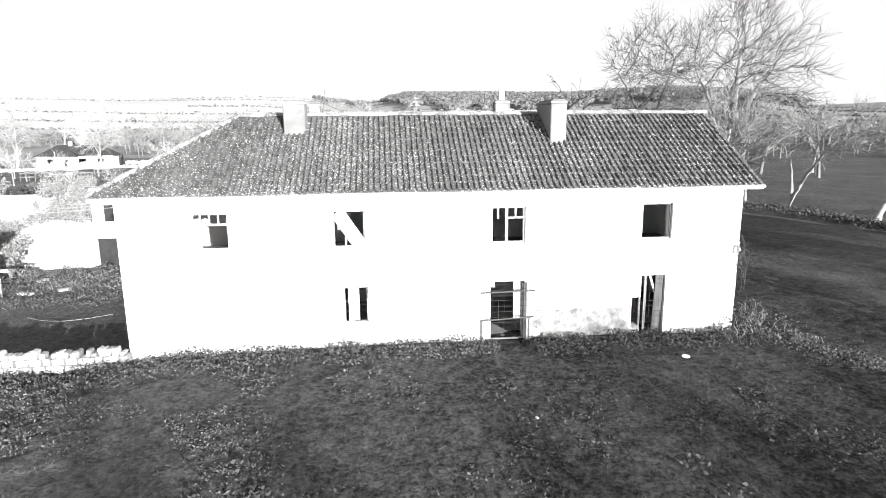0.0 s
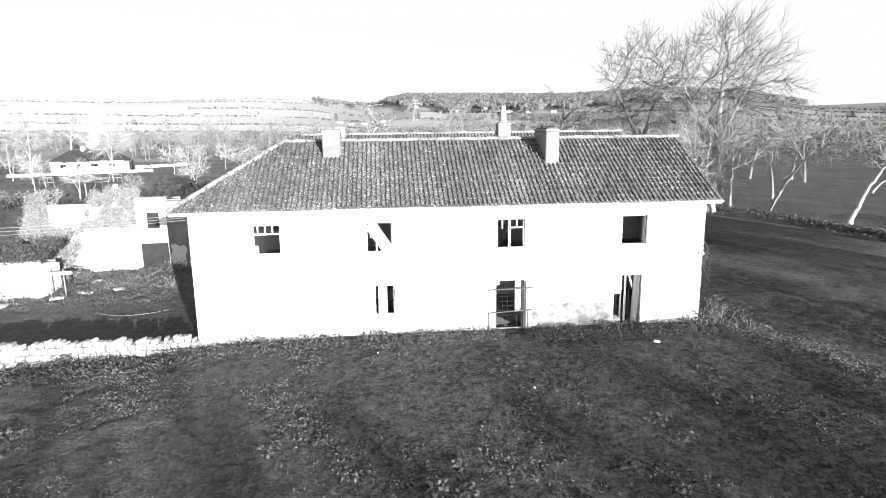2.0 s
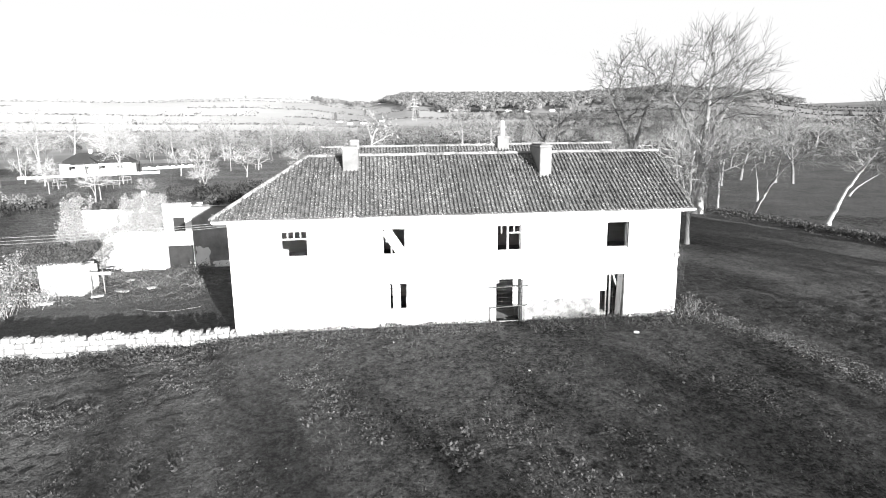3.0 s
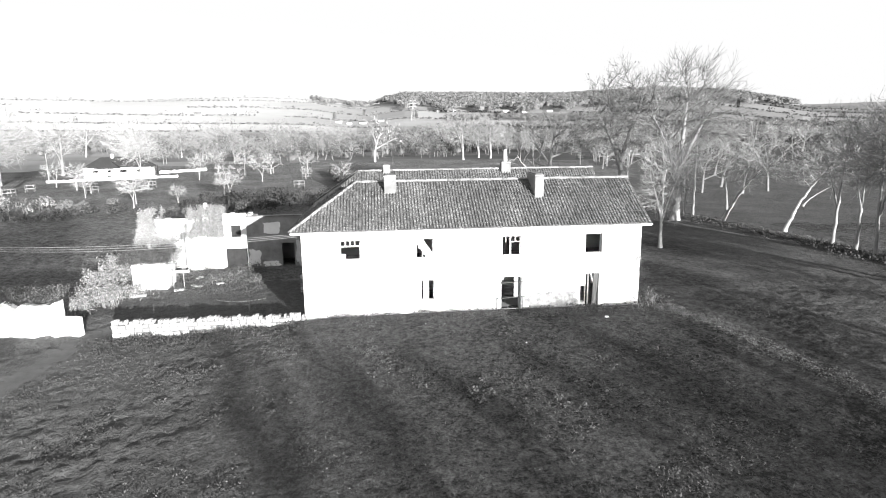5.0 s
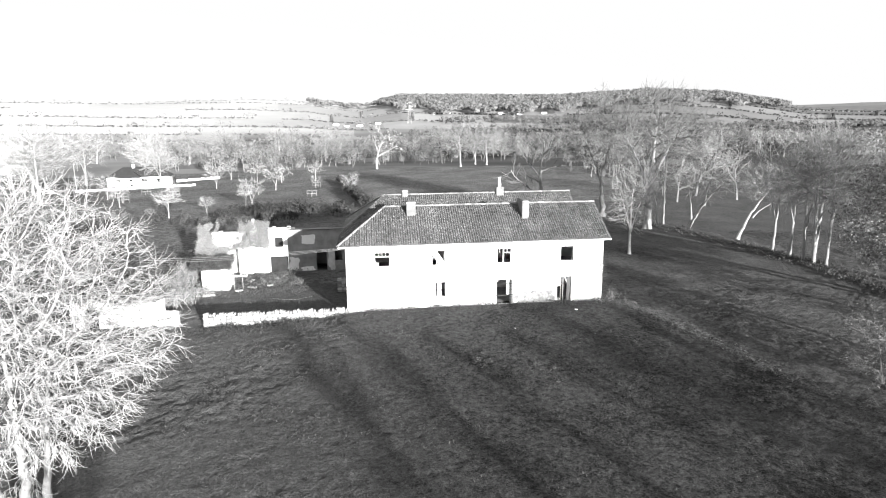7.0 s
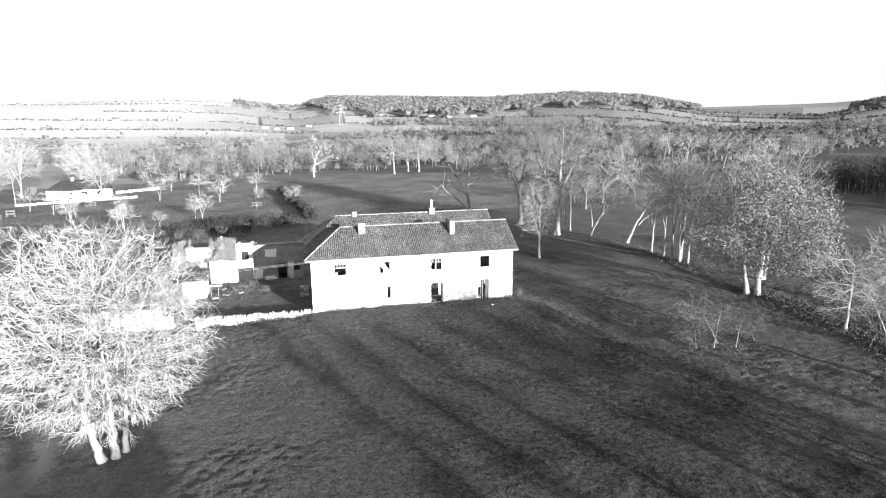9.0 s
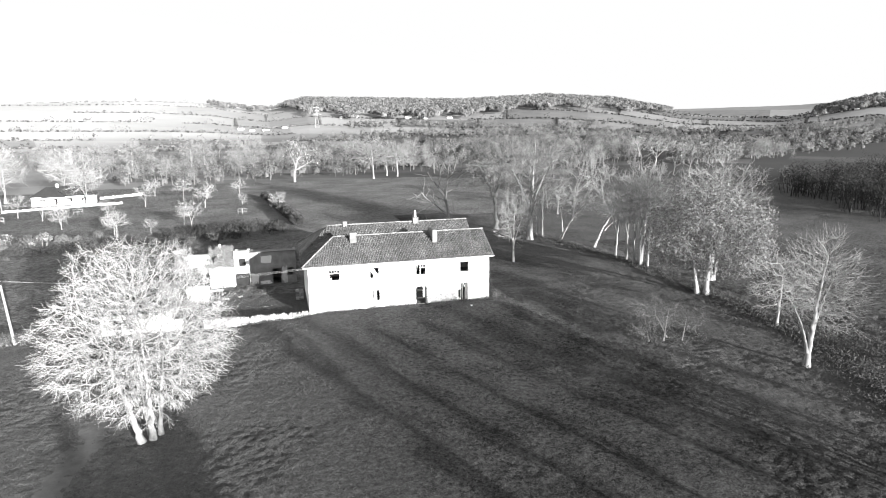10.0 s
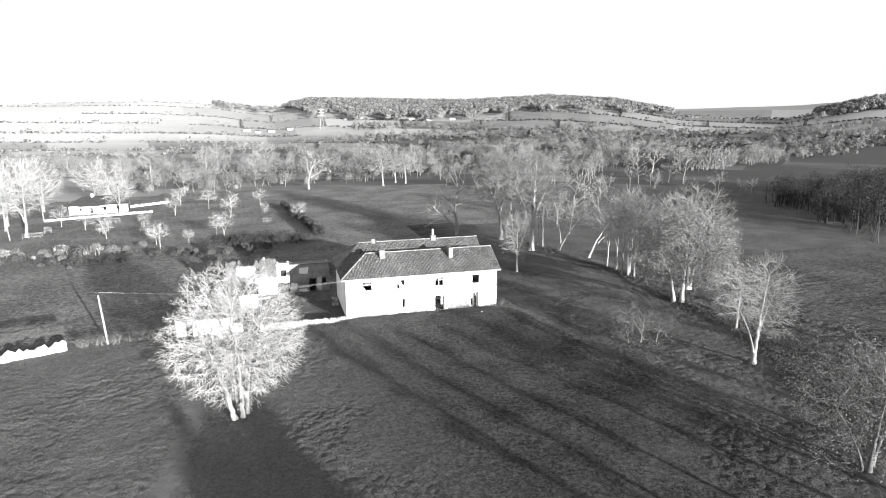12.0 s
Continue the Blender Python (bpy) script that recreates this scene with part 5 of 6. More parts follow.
plant(dome_tree("maple", "half-bare spreading tree with a sparse cover of leaves", 21, [((0, 0, 0), (0.8, 0, 6.5), 0.2), ((-0.2, 0.3, 0), (-2.6, 1.0, 5.0), 0.12), ((0.5, 0.2, 0.4), (3.2, 0.6, 5.6), 0.16)],
                (0.4, 0.5, 4.8), 5.9, 5.4, 4.2, 1100, 3, low=-65, thin=0.009, bark=DARK_TWIG, twig=DARK_TWIG, leaves=(8, 0.07, 0.28, SCRUB, 0.85), lumps=0.35, gaps=-0.2), 34.6, -46.6)

# young orchard trees and the larger trees round the bungalow
orchard = dome_tree("orchard_tree", "small pale bare fruit tree", 22, [((0, 0, 0), (0.5, 0.1, 3.0), 0.1), ((0.1, 0, 1.0), (-1.0, 0.1, 2.8), 0.06)], (0.1, 0, 3.0), 2.1, 1.7, 1.5, 130, 3, low=-40, thin=0.016, bark=PALE_BARK, twig=PALE_TWIG, group="orchard", twig_len=1.3)
ORCHARD = [(-22.8, 109.7, 1.3), (-3.2, 95.2, 1.1), (-34.2, 63.2, 1.2), (-21.5, 73.4, 1.3), (-28.9, 68.3, 0.7), (-24.0, 79.0, 1.0), (-39.5, 118.0, 1.3), (-36.0, 69.0, 1.0), (-44.0, 97.5, 0.9),
           (-52.0, 89.0, 1.1), (-58.0, 96.0, 1.2), (-66.0, 104.0, 1.2), (-49.0, 80.0, 1.0), (-13.0, 114.0, 0.7), (-31.0, 130.0, 1.4), (-42.0, 146.0, 1.3), (-15.0, 135.0, 1.2)]
plant(orchard, *ORCHARD[0][:2], 0, ORCHARD[0][2])
for k, (x, y, s) in enumerate(ORCHARD[1:]):
    again(orchard, x, y, 77 * k, s)
lit = dome_tree("parkland_tree", "large pale bare tree catching the low sun", 23, [((0, 0, 0), (0.5, 0, 10.0), 0.32), ((0.1, 0, 3.0), (-2.4, 0.4, 8.6), 0.18)], (0, 0, 8.4), 5.4, 5.4, 5.2, 300, 4, low=-50, thin=0.024, bark=PALE_BARK, twig=PALE_TWIG, group="parkland trees", twig_len=1.6, gaps=-0.15)
LITS = [(-69, 89, 1.25), (-81, 110, 1.3), (-88, 93, 1.2), (-78, 101, 0.9), (-62, 140, 1.1), (-97, 130, 1.3), (-75, 70, 1.0), (-86, 76, 1.15), (-57, 128, 0.8), (-82, 140, 1.2), (-104, 112, 1.3), (-72, 160, 1.1),
        (-16.5, 298, 1.3), (-46, 328, 1.2), (-49, 291, 1.2), (42, 306, 1.2), (-76, 280, 1.2), (36, 186, 1.25), (44, 199, 1.1), (47.8, 194, 1.1), (-82, 243, 1.1), (67, 264, 1.1), (-20, 240, 1.0)]
plant(lit, *LITS[0][:2], 0, LITS[0][2])
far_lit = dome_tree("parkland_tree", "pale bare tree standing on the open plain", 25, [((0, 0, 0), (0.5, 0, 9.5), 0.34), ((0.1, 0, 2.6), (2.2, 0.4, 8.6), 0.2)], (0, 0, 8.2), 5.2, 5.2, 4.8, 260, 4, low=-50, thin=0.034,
                    bark=PALE_BARK, twig=TWIG, group="parkland trees", twig_len=1.5, gaps=-0.15)
plant(far_lit, *LITS[12][:2], 0, LITS[12][2])
for k, (x, y, s) in enumerate(LITS[1:]):
    if k != 11:
        again(lit if k < 11 else far_lit, x, y, 53 * k, s)
full = bare_tree("leafy_tree", "round tree still in pale dry leaf", 24, [((0, 0, 0), (0, 0, 1), 7.5, 0.3)], LITE, PALE_BARK, leaves=(5, 0.35, 0.5, PALE_TWIG, 0.6), group="leafy trees", thin=0.03, height=15.0)
plant(full, 3.5, 182.5, 0, 1.15)
for k, (x, y, s) in enumerate(((-24.5, 132, 0.4), (187, 208, 0.9), (-130, 260, 1.1), (231, 290, 1.0))):
    again(full, x, y, 50 * k, s)

# trees of the plain, in hedge lines and scattered
plain = [bare_tree("bare_tree", "bare grey winter tree of the open plain", 30 + k, [((0, 0, 0), (0.05 * k - 0.1, 0, 1), 7.0 + 0.5 * k, 0.26)], LITE, BARK, TWIG, leaves=(3, 0.2, 0.45, TWIG, 0.8), group="trees of the plain", thin=0.04, height=11.5 + k) for k in range(4)]
rng = random.Random(77)
spots = []
for x0, y0, x1, y1, n in ((60, 205, 175, 235, 20), (150, 215, 160, 95, 12), (-60, 230, 60, 255, 22), (80, 150, 150, 185, 9), (-140, 200, -60, 235, 14), (-20, 340, 150, 330, 24), (-150, 330, -30, 380, 20),
                          (170, 240, 330, 260, 24), (150, 330, 320, 380, 24), (-200, 420, 60, 450, 24), (80, 440, 380, 470, 28), (200, 300, 420, 320, 20), (58, 100, 82, 190, 14), (85, 120, 150, 150, 14), (70, 160, 150, 200, 22), (60, 235, 170, 290, 34), (-60, 270, 60, 330, 22), (-120, 300, -40, 250, 16), (30, 215, 70, 230, 10), (60, 70, 66, 100, 5)):
    for _ in range(n):
        f = rng.random()
        spots.append((x0 + (x1 - x0) * f + rng.gauss(0, 7), y0 + (y1 - y0) * f + rng.gauss(0, 8)))
spots = [(x, y) for x, y in spots if not (x < 60 and y < 175)]
for k, (x, y) in enumerate(spots):
    s = 0.3 + 0.8 * rng.random() ** 1.4
    if k < 4:
        plant(plain[k], x, y, rng.random() * 360, s)
    else:
        again(plain[k % 4], x, y, rng.random() * 360, s)

# a shelter belt out of sight to the south-east, whose long shadows streak the meadow
belt_tree = dome_tree("belt_tree", "bare straight-stemmed tree of the shelter belt south of the meadow", 60, [((0, 0, 0), (0.15, 0, 8.6), 0.32)],
                      (0, 0, 8.4), 1.3, 2.2, 4.6, 90, 3, low=-70, thin=0.055, group="shelter belt")
rng = random.Random(17)
BELT = []                                 # u: place across the shadows, s: distance along them, size
u = -5.0
while u < 60:
    s = 106 - 1.1 * min(u + 21, 28) + rng.uniform(-3, 10)
    tall = math.tan(radians(SUN_UP)) * (s - 0.4 * u) + 0.8
    BELT.append((u, s, tall / 10.6 * (rng.uniform(0.94, 1.0) if u < 21 else rng.uniform(0.68, 1.0))))
    u += rng.choice((2.2, 3.2, 4.4, 5.4)) if u < 19 else rng.choice((4.5, 6.0, 8.0))
for k in range(14):
    BELT.append((-25.8 + 0.6 * k + rng.gauss(0, 0.2), 112 + 7 * (k % 3) + rng.uniform(-2, 2), rng.uniform(1.35, 1.6)))
for u in (-35.5, -33.2, -31.9):
    BELT.append((u, 118 + rng.uniform(-3, 3), 1.35))
for k, (u, s, size) in enumerate(BELT):
    x, y = 0.93 * u + 0.37 * s, 0.37 * u - 0.93 * s
    if k == 0:
        plant(belt_tree, x, y, 0, size)
    else:
        again(belt_tree, x, y, 47 * k, size)


def around(az, r):
    return HUB[0] + r * math.sin(radians(az)), HUB[1] + r * math.cos(radians(az))


# ---- woods, hedges and far villages ----
def wood(name, label, spots, seed, mats, bits=22, size=1.0, stems=0, under=1.45, lean=0.5, squat=1.0):
    """A far wood or hedge: each tree an uneven crown of small sprays that face outwards, with gaps, over its stems."""
    rng = random.Random(seed)
    v, f, index = [], [], []
    for x, y, h in spots:
        z = ground_at(x, y)
        tone = rng.randrange(len(mats))
        rad = h * (0.34 + 0.16 * rng.random()) * squat
        tall = min(h * 0.5, rad * 1.3)
        for _ in range(bits):
            a = rng.random() * 2 * math.pi
            el = math.acos(1 - rng.random() * under)
            d = Vector((math.sin(el) * math.cos(a), math.sin(el) * math.sin(a), math.cos(el)))
            q = (0.82 + 0.3 * noise.noise((d.x * 2.2 + x, d.y * 2.2 + y, d.z * 2.2))) * (1 - 0.35 * rng.random() ** 2)
            p = Vector((x + rad * q * d.x, y + rad * q * d.y, z + h - tall + tall * q * d.z))
            n = (d + Vector((rng.gauss(0, lean), rng.gauss(0, lean), rng.gauss(0, lean)))).normalized()
            u = n.cross(Vector((rng.gauss(0, 1), rng.gauss(0, 1), rng.gauss(0, 1)))).normalized()
            w = n.cross(u)
            s = size * (0.6 + 0.8 * rng.random())
            b = len(v)
            v += [p + u * s, p - u * s * 0.6 + w * s * 0.7, p - u * s * 0.6 - w * s * 0.7]
            f.append((b, b + 1, b + 2))
            index.append(tone)
        for _ in range(stems):
            b = len(v)
            t = 0.012 * h
            sx, sy = x + rng.gauss(0, 0.3 * rad), y + rng.gauss(0, 0.3 * rad)
            ex, ey = sx + rng.gauss(0, 0.1 * h), sy + rng.gauss(0, 0.1 * h)
            v += [Vector((sx - t, sy, z)), Vector((sx + t, sy, z)), Vector((sx, sy + 1.5 * t, z)), Vector((ex, ey, z + h * rng.uniform(0.7, 0.95)))]
            f += [(b, b + 1, b + 3), (b + 1, b + 2, b + 3), (b + 2, b, b + 3)]
            index += [tone] * 3
    return thing(name, label, "woodland", kind="stuff", data=mesh_of(name, v, f, list(mats), False, index))


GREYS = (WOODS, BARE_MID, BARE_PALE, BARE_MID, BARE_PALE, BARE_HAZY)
rng = random.Random(91)
crest = []
for _ in range(5200):
    az = rng.uniform(0.5, 36)
    edge = np.interp(az, [0, 3, 8, 14, 19, 22, 30, 34, 36], [1360, 1180, 1110, 1120, 1150, 1210, 1230, 1300, 1480]) + 50 * math.sin(az * 1.7)
    r = rng.uniform(1080, 1740)
    if r < edge:
        continue
    crest.append((*around(az, r), rng.uniform(12, 18)))
# hill crowns in the hazy greys: distance haze is part of their colour
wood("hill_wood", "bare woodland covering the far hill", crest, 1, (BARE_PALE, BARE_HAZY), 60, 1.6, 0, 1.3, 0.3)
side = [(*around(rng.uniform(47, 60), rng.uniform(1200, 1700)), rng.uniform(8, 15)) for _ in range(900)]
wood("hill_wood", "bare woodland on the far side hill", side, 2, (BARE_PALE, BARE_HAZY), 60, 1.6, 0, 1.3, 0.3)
east = []
while len(east) < 520:
    x, y = rng.uniform(118, 250), rng.uniform(22, 140)
    if x < 121 + (y - 28) * 0.47 or y > 88 + 0.27 * (x - 150):
        continue
    east.append((x, y, rng.uniform(7.5, 12)))
wood("east_wood", "dense dark bare wood along the field edge", east, 3, (DARKWOOD, WOODS, DARKWOOD), 330, 0.2, 4, 1.75, 0.8)
belt = []
for _ in range(90):
    f = rng.random()
    belt.append((214 + 112 * f + rng.gauss(0, 5), 212 + 62 * f + rng.gauss(0, 5), rng.uniform(8, 14)))
wood("willow_belt", "belt of pale feathery willows", belt, 4, (BARE_PALE, BARE_HAZY), 190, 0.42, 2, 1.8, 0.6)


def open_field(x, y):
    """Open paddocks and fields that no scrub grows on."""
    if y < 188 + 0.25 * x and x > -40 or y < 165:
        return True
    return noise.noise((x * 0.006, y * 0.011, 4)) < (-0.08 if x > 0 else 0.06) or noise.noise((x * 0.013, y * 0.03, 8)) < -0.3


mid = []
while len(mid) < 820:
    az, r = rng.uniform(-38, 52), rng.uniform(215, 480)
    x, y = around(az, r)
    if open_field(x, y) or (x > 112 and y < 200):
        continue
    mid.append((x, y, rng.choice((rng.uniform(2.5, 5), rng.uniform(5, 10), rng.uniform(8, 12)))))
# greys for the western crowns, with their sunlit look put into the colour
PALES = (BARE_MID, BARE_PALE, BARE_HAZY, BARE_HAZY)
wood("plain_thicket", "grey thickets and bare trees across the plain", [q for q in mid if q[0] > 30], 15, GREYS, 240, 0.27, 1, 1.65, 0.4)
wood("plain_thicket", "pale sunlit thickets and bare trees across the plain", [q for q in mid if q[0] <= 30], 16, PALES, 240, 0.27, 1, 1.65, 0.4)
low = []
while len(low) < 3400:
    az, r = rng.uniform(-38, 56), 470 + 560 * rng.random() ** 1.2
    x, y = around(az, r)
    if open_field(x, y) or (az < 6 and r > 620 + 20 * az + 160 * rng.random()):
        continue
    low.append((x, y, rng.choice((rng.uniform(3, 6), rng.uniform(6, 12)))))
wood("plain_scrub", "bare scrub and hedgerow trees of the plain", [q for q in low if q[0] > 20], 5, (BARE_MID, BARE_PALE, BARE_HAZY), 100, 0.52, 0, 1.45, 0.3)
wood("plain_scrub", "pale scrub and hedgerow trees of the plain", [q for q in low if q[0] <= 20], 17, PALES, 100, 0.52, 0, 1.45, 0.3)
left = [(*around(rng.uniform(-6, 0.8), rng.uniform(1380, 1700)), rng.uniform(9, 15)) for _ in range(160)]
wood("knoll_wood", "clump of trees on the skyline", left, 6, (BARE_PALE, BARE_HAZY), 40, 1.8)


def shrubs_along(pts, gap, width, lo, hi, seed):
    """Spots for bushes along a line."""
    rng = random.Random(seed)
    out = []
    for (ax, ay), (bx, by) in zip(pts, pts[1:]):
        n = max(int(math.hypot(bx - ax, by - ay) / gap), 1)
        for k in range(n):
            f = (k + rng.random()) / n
            out.append((ax + (bx - ax) * f + rng.gauss(0, width), ay + (by - ay) * f + rng.gauss(0, width), rng.uniform(lo, hi)))
    return out


def hedge(name, label, pts, height, width, seed, mat=None, step=2.5, bits=14, flake=0.14):
    rng = random.Random(seed)
    spots = []
    for (ax, ay), (bx, by) in zip(pts, pts[1:]):
        n = max(int(math.hypot(bx - ax, by - ay) / step), 1)
        for k in range(n):
            f = (k + rng.random()) / n
            spots.append((ax + (bx - ax) * f + rng.gauss(0, width * 0.3), ay + (by - ay) * f + rng.gauss(0, width * 0.3), height * rng.uniform(0.6, 1.5)))
    v, f = [], []
    for x, y, h in spots:
        z = ground_at(x, y)
        for _ in range(bits):
            p = Vector((x + rng.gauss(0, step * 0.45), y + rng.gauss(0, width * 0.3), z + h * rng.random() ** 0.8))
            s = min(h * rng.uniform(0.12, 0.3), flake)
            u = Vector((rng.gauss(0, 1), rng.gauss(0, 1), rng.gauss(0, 1))).normalized()
            w = u.cross(Vector((rng.gauss(0, 1), rng.gauss(0, 1), rng.gauss(0, 1)))).normalized()
            b = len(v)
            v += [p + u * s, p - u * s * 0.6 + w * s, p - u * s * 0.6 - w * s]
            f.append((b, b + 1, b + 2))
    return thing(name, label, "hedge", kind="stuff", data=mesh_of(name, v, f, mat or WOODS))


FIELD_R, FIELD_STEP, FIELD_TILT = 600.0, 1.14, 0.03
far_hedges = []
for k in range(-1, 10):                  # hedges between the far fields, and the short ones across them
    for az in np.arange(-38, 56, 0.15):
        if noise.noise((az * 0.12, k * 3.7, 1)) > -0.25:
            r = FIELD_R * FIELD_STEP ** (k - FIELD_TILT * az)
            if 620 < r < 1700:
                far_hedges.append((*around(az + rng.gauss(0, 0.1), r + rng.gauss(0, 3)), rng.uniform(1.4, 3.2) if rng.random() < 0.9 else rng.uniform(5, 11)))
    for c in range(-6, 9):
        az = 7.5 * (c + 0.37 * k)
        if -4 < az < 56 and noise.noise((c * 1.3, k * 2.1, 5)) > -0.1:
            for q in np.arange(0, 1, 0.03):
                r = FIELD_R * FIELD_STEP ** (k + q - FIELD_TILT * az)
                if 620 < r < 1700:
                    far_hedges.append((*around(az, r), rng.uniform(1.8, 3.6)))
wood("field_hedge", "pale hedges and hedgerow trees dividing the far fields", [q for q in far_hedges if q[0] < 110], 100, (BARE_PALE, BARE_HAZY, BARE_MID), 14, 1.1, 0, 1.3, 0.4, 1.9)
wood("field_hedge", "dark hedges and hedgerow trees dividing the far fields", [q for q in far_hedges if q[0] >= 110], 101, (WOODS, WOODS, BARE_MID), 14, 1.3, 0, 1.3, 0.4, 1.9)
wood("paddock_hedge", "overgrown hedge below the orchard", shrubs_along([(-66, 56), (-53, 51), (-45, 49.5), (-33, 56), (-21, 50), (-10, 55)], 1.1, 1.6, 0.8, 2.4, 201), 201, (WOODS, BARE_MID, WEED), 150, 0.16, 3, 1.4, 0.7, 1.5)
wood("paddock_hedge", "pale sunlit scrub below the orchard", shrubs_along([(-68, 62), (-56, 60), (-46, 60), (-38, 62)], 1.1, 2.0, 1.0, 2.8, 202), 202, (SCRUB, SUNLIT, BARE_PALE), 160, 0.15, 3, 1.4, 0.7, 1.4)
wood("paddock_hedge", "dark thicket in the hollow north of the yard", shrubs_along([(-22, 60), (-16, 63), (-8, 61), (-3, 62)], 0.6, 1.8, 1.6, 3.4, 208), 208, (WOODS, DARKWOOD), 150, 0.18, 3, 1.4, 0.7, 1.5)
wood("clipped_hedge", "thick dark hedge running away from the yard", shrubs_along([(1.0, 68), (-1, 84), (-7, 128)], 0.55, 0.5, 2.0, 2.8, 203), 203, (WOODS, WEED), 130, 0.17, 2, 1.6, 0.6, 1.1)
hedge("ditch_hedge", "dark hedge along a ditch in the field", [(158, 201), (157, 153), (154, 107), (155, 93)], 2.0, 3, 204, WOODS, 0.7, 14)
hedge("bank_scrub", "low brambles along the tree-lined bank", [(44, 44), (47.5, 32), (49.5, 18), (50, 5), (50, -7), (48.5, -17), (46, -27), (41, -38), (39, -50)], 0.35, 3.0, 205, WEED, 0.06, 20, 0.08)
hedge("bank_scrub", "brambles on the slope below the bank", [(51, -14), (52, -24), (48, -34), (45, -42)], 0.3, 10, 206, WEED, 0.02, 22, 0.06)
hedge("yard_hedge", "scrub hedge north of the yard", [(-20, 24), (-14, 26), (-6, 29), (6, 30)], 1.5, 3, 207, IVY, 0.3, 16)


def cottage(x, y, w, d, h, turn, label):
    c = thing("cottage", label, "house", (x, y, ground_at(x, y) - 0.3), turn, group="far cottages")
    part("wall", boxes((-w / 2, -d / 2, 0, w / 2, d / 2, h)), RENDER, c)
    bm = bmesh.new()
    e = [bm.verts.new(q) for q in ((-w / 2 - 0.4, -d / 2 - 0.4, h), (w / 2 + 0.4, -d / 2 - 0.4, h), (w / 2 + 0.4, d / 2 + 0.4, h), (-w / 2 - 0.4, d / 2 + 0.4, h))]
    r = [bm.verts.new((-w / 2 - 0.4, 0, h + d * 0.4)), bm.verts.new((w / 2 + 0.4, 0, h + d * 0.4))]
    for q in ((e[0], e[1], r[1], r[0]), (e[2], e[3], r[0], r[1]), (e[1], e[2], r[1]), (e[3], e[0], r[0]), tuple(e[::-1])):
        bm.faces.new(q)
    part("roof", bm, SHEET, c)
    for k in (-0.3, 0.0, 0.3):
        part("window", boxes((w * k - 0.5, -d / 2 - 0.03, h * 0.4, w * k + 0.5, -d / 2 + 0.05, h * 0.7)), DARK, c)


rng = random.Random(55)
for az, r in ((5.6, 1120), (6.3, 1130), (7.0, 1140), (11.9, 1120), (12.8, 1140), (13.6, 1110), (15.9, 1120), (-3.6, 980), (-2.6, 960), (-1.4, 975), (0.3, 990), (49, 1250), (50, 1230), (48.4, 1260), (51, 1280), (50.5, 1300)):
    cottage(*around(az, r), rng.uniform(7, 11), 5, rng.uniform(2.6, 3.6), rng.uniform(-25, 25), "small white far-off cottage with a grey roof")

# the pylon on the plain
px_, py_ = around(3.3, 960)
mast = thing("pylon", "tall pale lattice pylon on the plain", "pylon", (px_, py_, ground_at(px_, py_)))
lines = []
for sx, sy in ((-1, -1), (1, -1), (1, 1), (-1, 1)):
    lines.append([(Vector((3.2 * sx, 3.2 * sy, 0)), 0.16), (Vector((1.2 * sx, 1.2 * sy, 20)), 0.14), (Vector((0.3 * sx, 0.3 * sy, 34)), 0.12)])
for k in range(9):
    z0, z1 = k * 3.6, k * 3.6 + 3.6
    w0, w1 = np.interp(z0, [0, 20, 34], [3.2, 1.2, 0.3]), np.interp(z1, [0, 20, 34], [3.2, 1.2, 0.3])
    for sy in (-1, 1):
        lines.append([(Vector((-w0, sy * w0, z0)), 0.07), (Vector((w1, sy * w1, z1)), 0.07)])
        lines.append([(Vector((w0, sy * w0, z0)), 0.07), (Vector((-w1, sy * w1, z1)), 0.07)])
v, f = tubes(lines, 4)
piece("lattice", mesh_of("lattice", v, f, WIRE), mast)
for z, w in ((21, 6.5), (26, 5.2), (31, 4.0)):
    v, f = tubes([[(Vector((-w, 0, z)), 0.14), (Vector((0, 0, z + 0.9)), 0.3), (Vector((w, 0, z)), 0.14)]], 4)
    piece("crossarm", mesh_of("crossarm", v, f, PAINT), mast)


# ---- weeds and tussocks of the meadow ----
def tufts(name, label, spots, seed, mat, blades=6):
    """Tufts of grass blades at (x, y, height)."""
    rng = random.Random(seed)
    v, f = [], []
    for x, y, h in spots:
        z = ground_at(x, y) + bumps(x, y) - 0.02
        for _ in range(blades):
            a = rng.random() * 2 * math.pi
            lean = h * rng.uniform(0.2, 0.9)
            o = Vector((x + rng.gauss(0, h * 0.35), y + rng.gauss(0, h * 0.35), z))
            t = o + Vector((math.cos(a) * lean, math.sin(a) * lean, h * rng.uniform(0.5, 1.0)))
            s = Vector((-math.sin(a), math.cos(a), 0)) * h * rng.uniform(0.06, 0.14)
            b = len(v)
            v += [o - s, o + s, t]
            f.append((b, b + 1, b + 2))
    return thing(name, label, "grass", kind="stuff", data=mesh_of(name, v, f, mat))


rng = random.Random(64)
near = []
while len(near) < 30000:
    x, y = rng.uniform(-30, 44), rng.uniform(-40, -0.4)
    if noise.noise((x * 0.16, y * 0.16, 2)) + 0.35 * noise.noise((x * 0.7, y * 0.7, 6)) < -0.25 or off_track(x, y) < 1.0:
        continue
    near.append((x, y, rng.uniform(0.05, 0.15)))
tufts("meadow_tussocks", "coarse grass tussocks over the meadow", near, 1, WEED, 4)
far = [(rng.uniform(-45, 48), rng.uniform(-62, -20), rng.uniform(0.06, 0.18)) for _ in range(16000)]
tufts("meadow_tussocks", "coarse grass tussocks over the far meadow", far, 2, WEED, 3)
foot = []
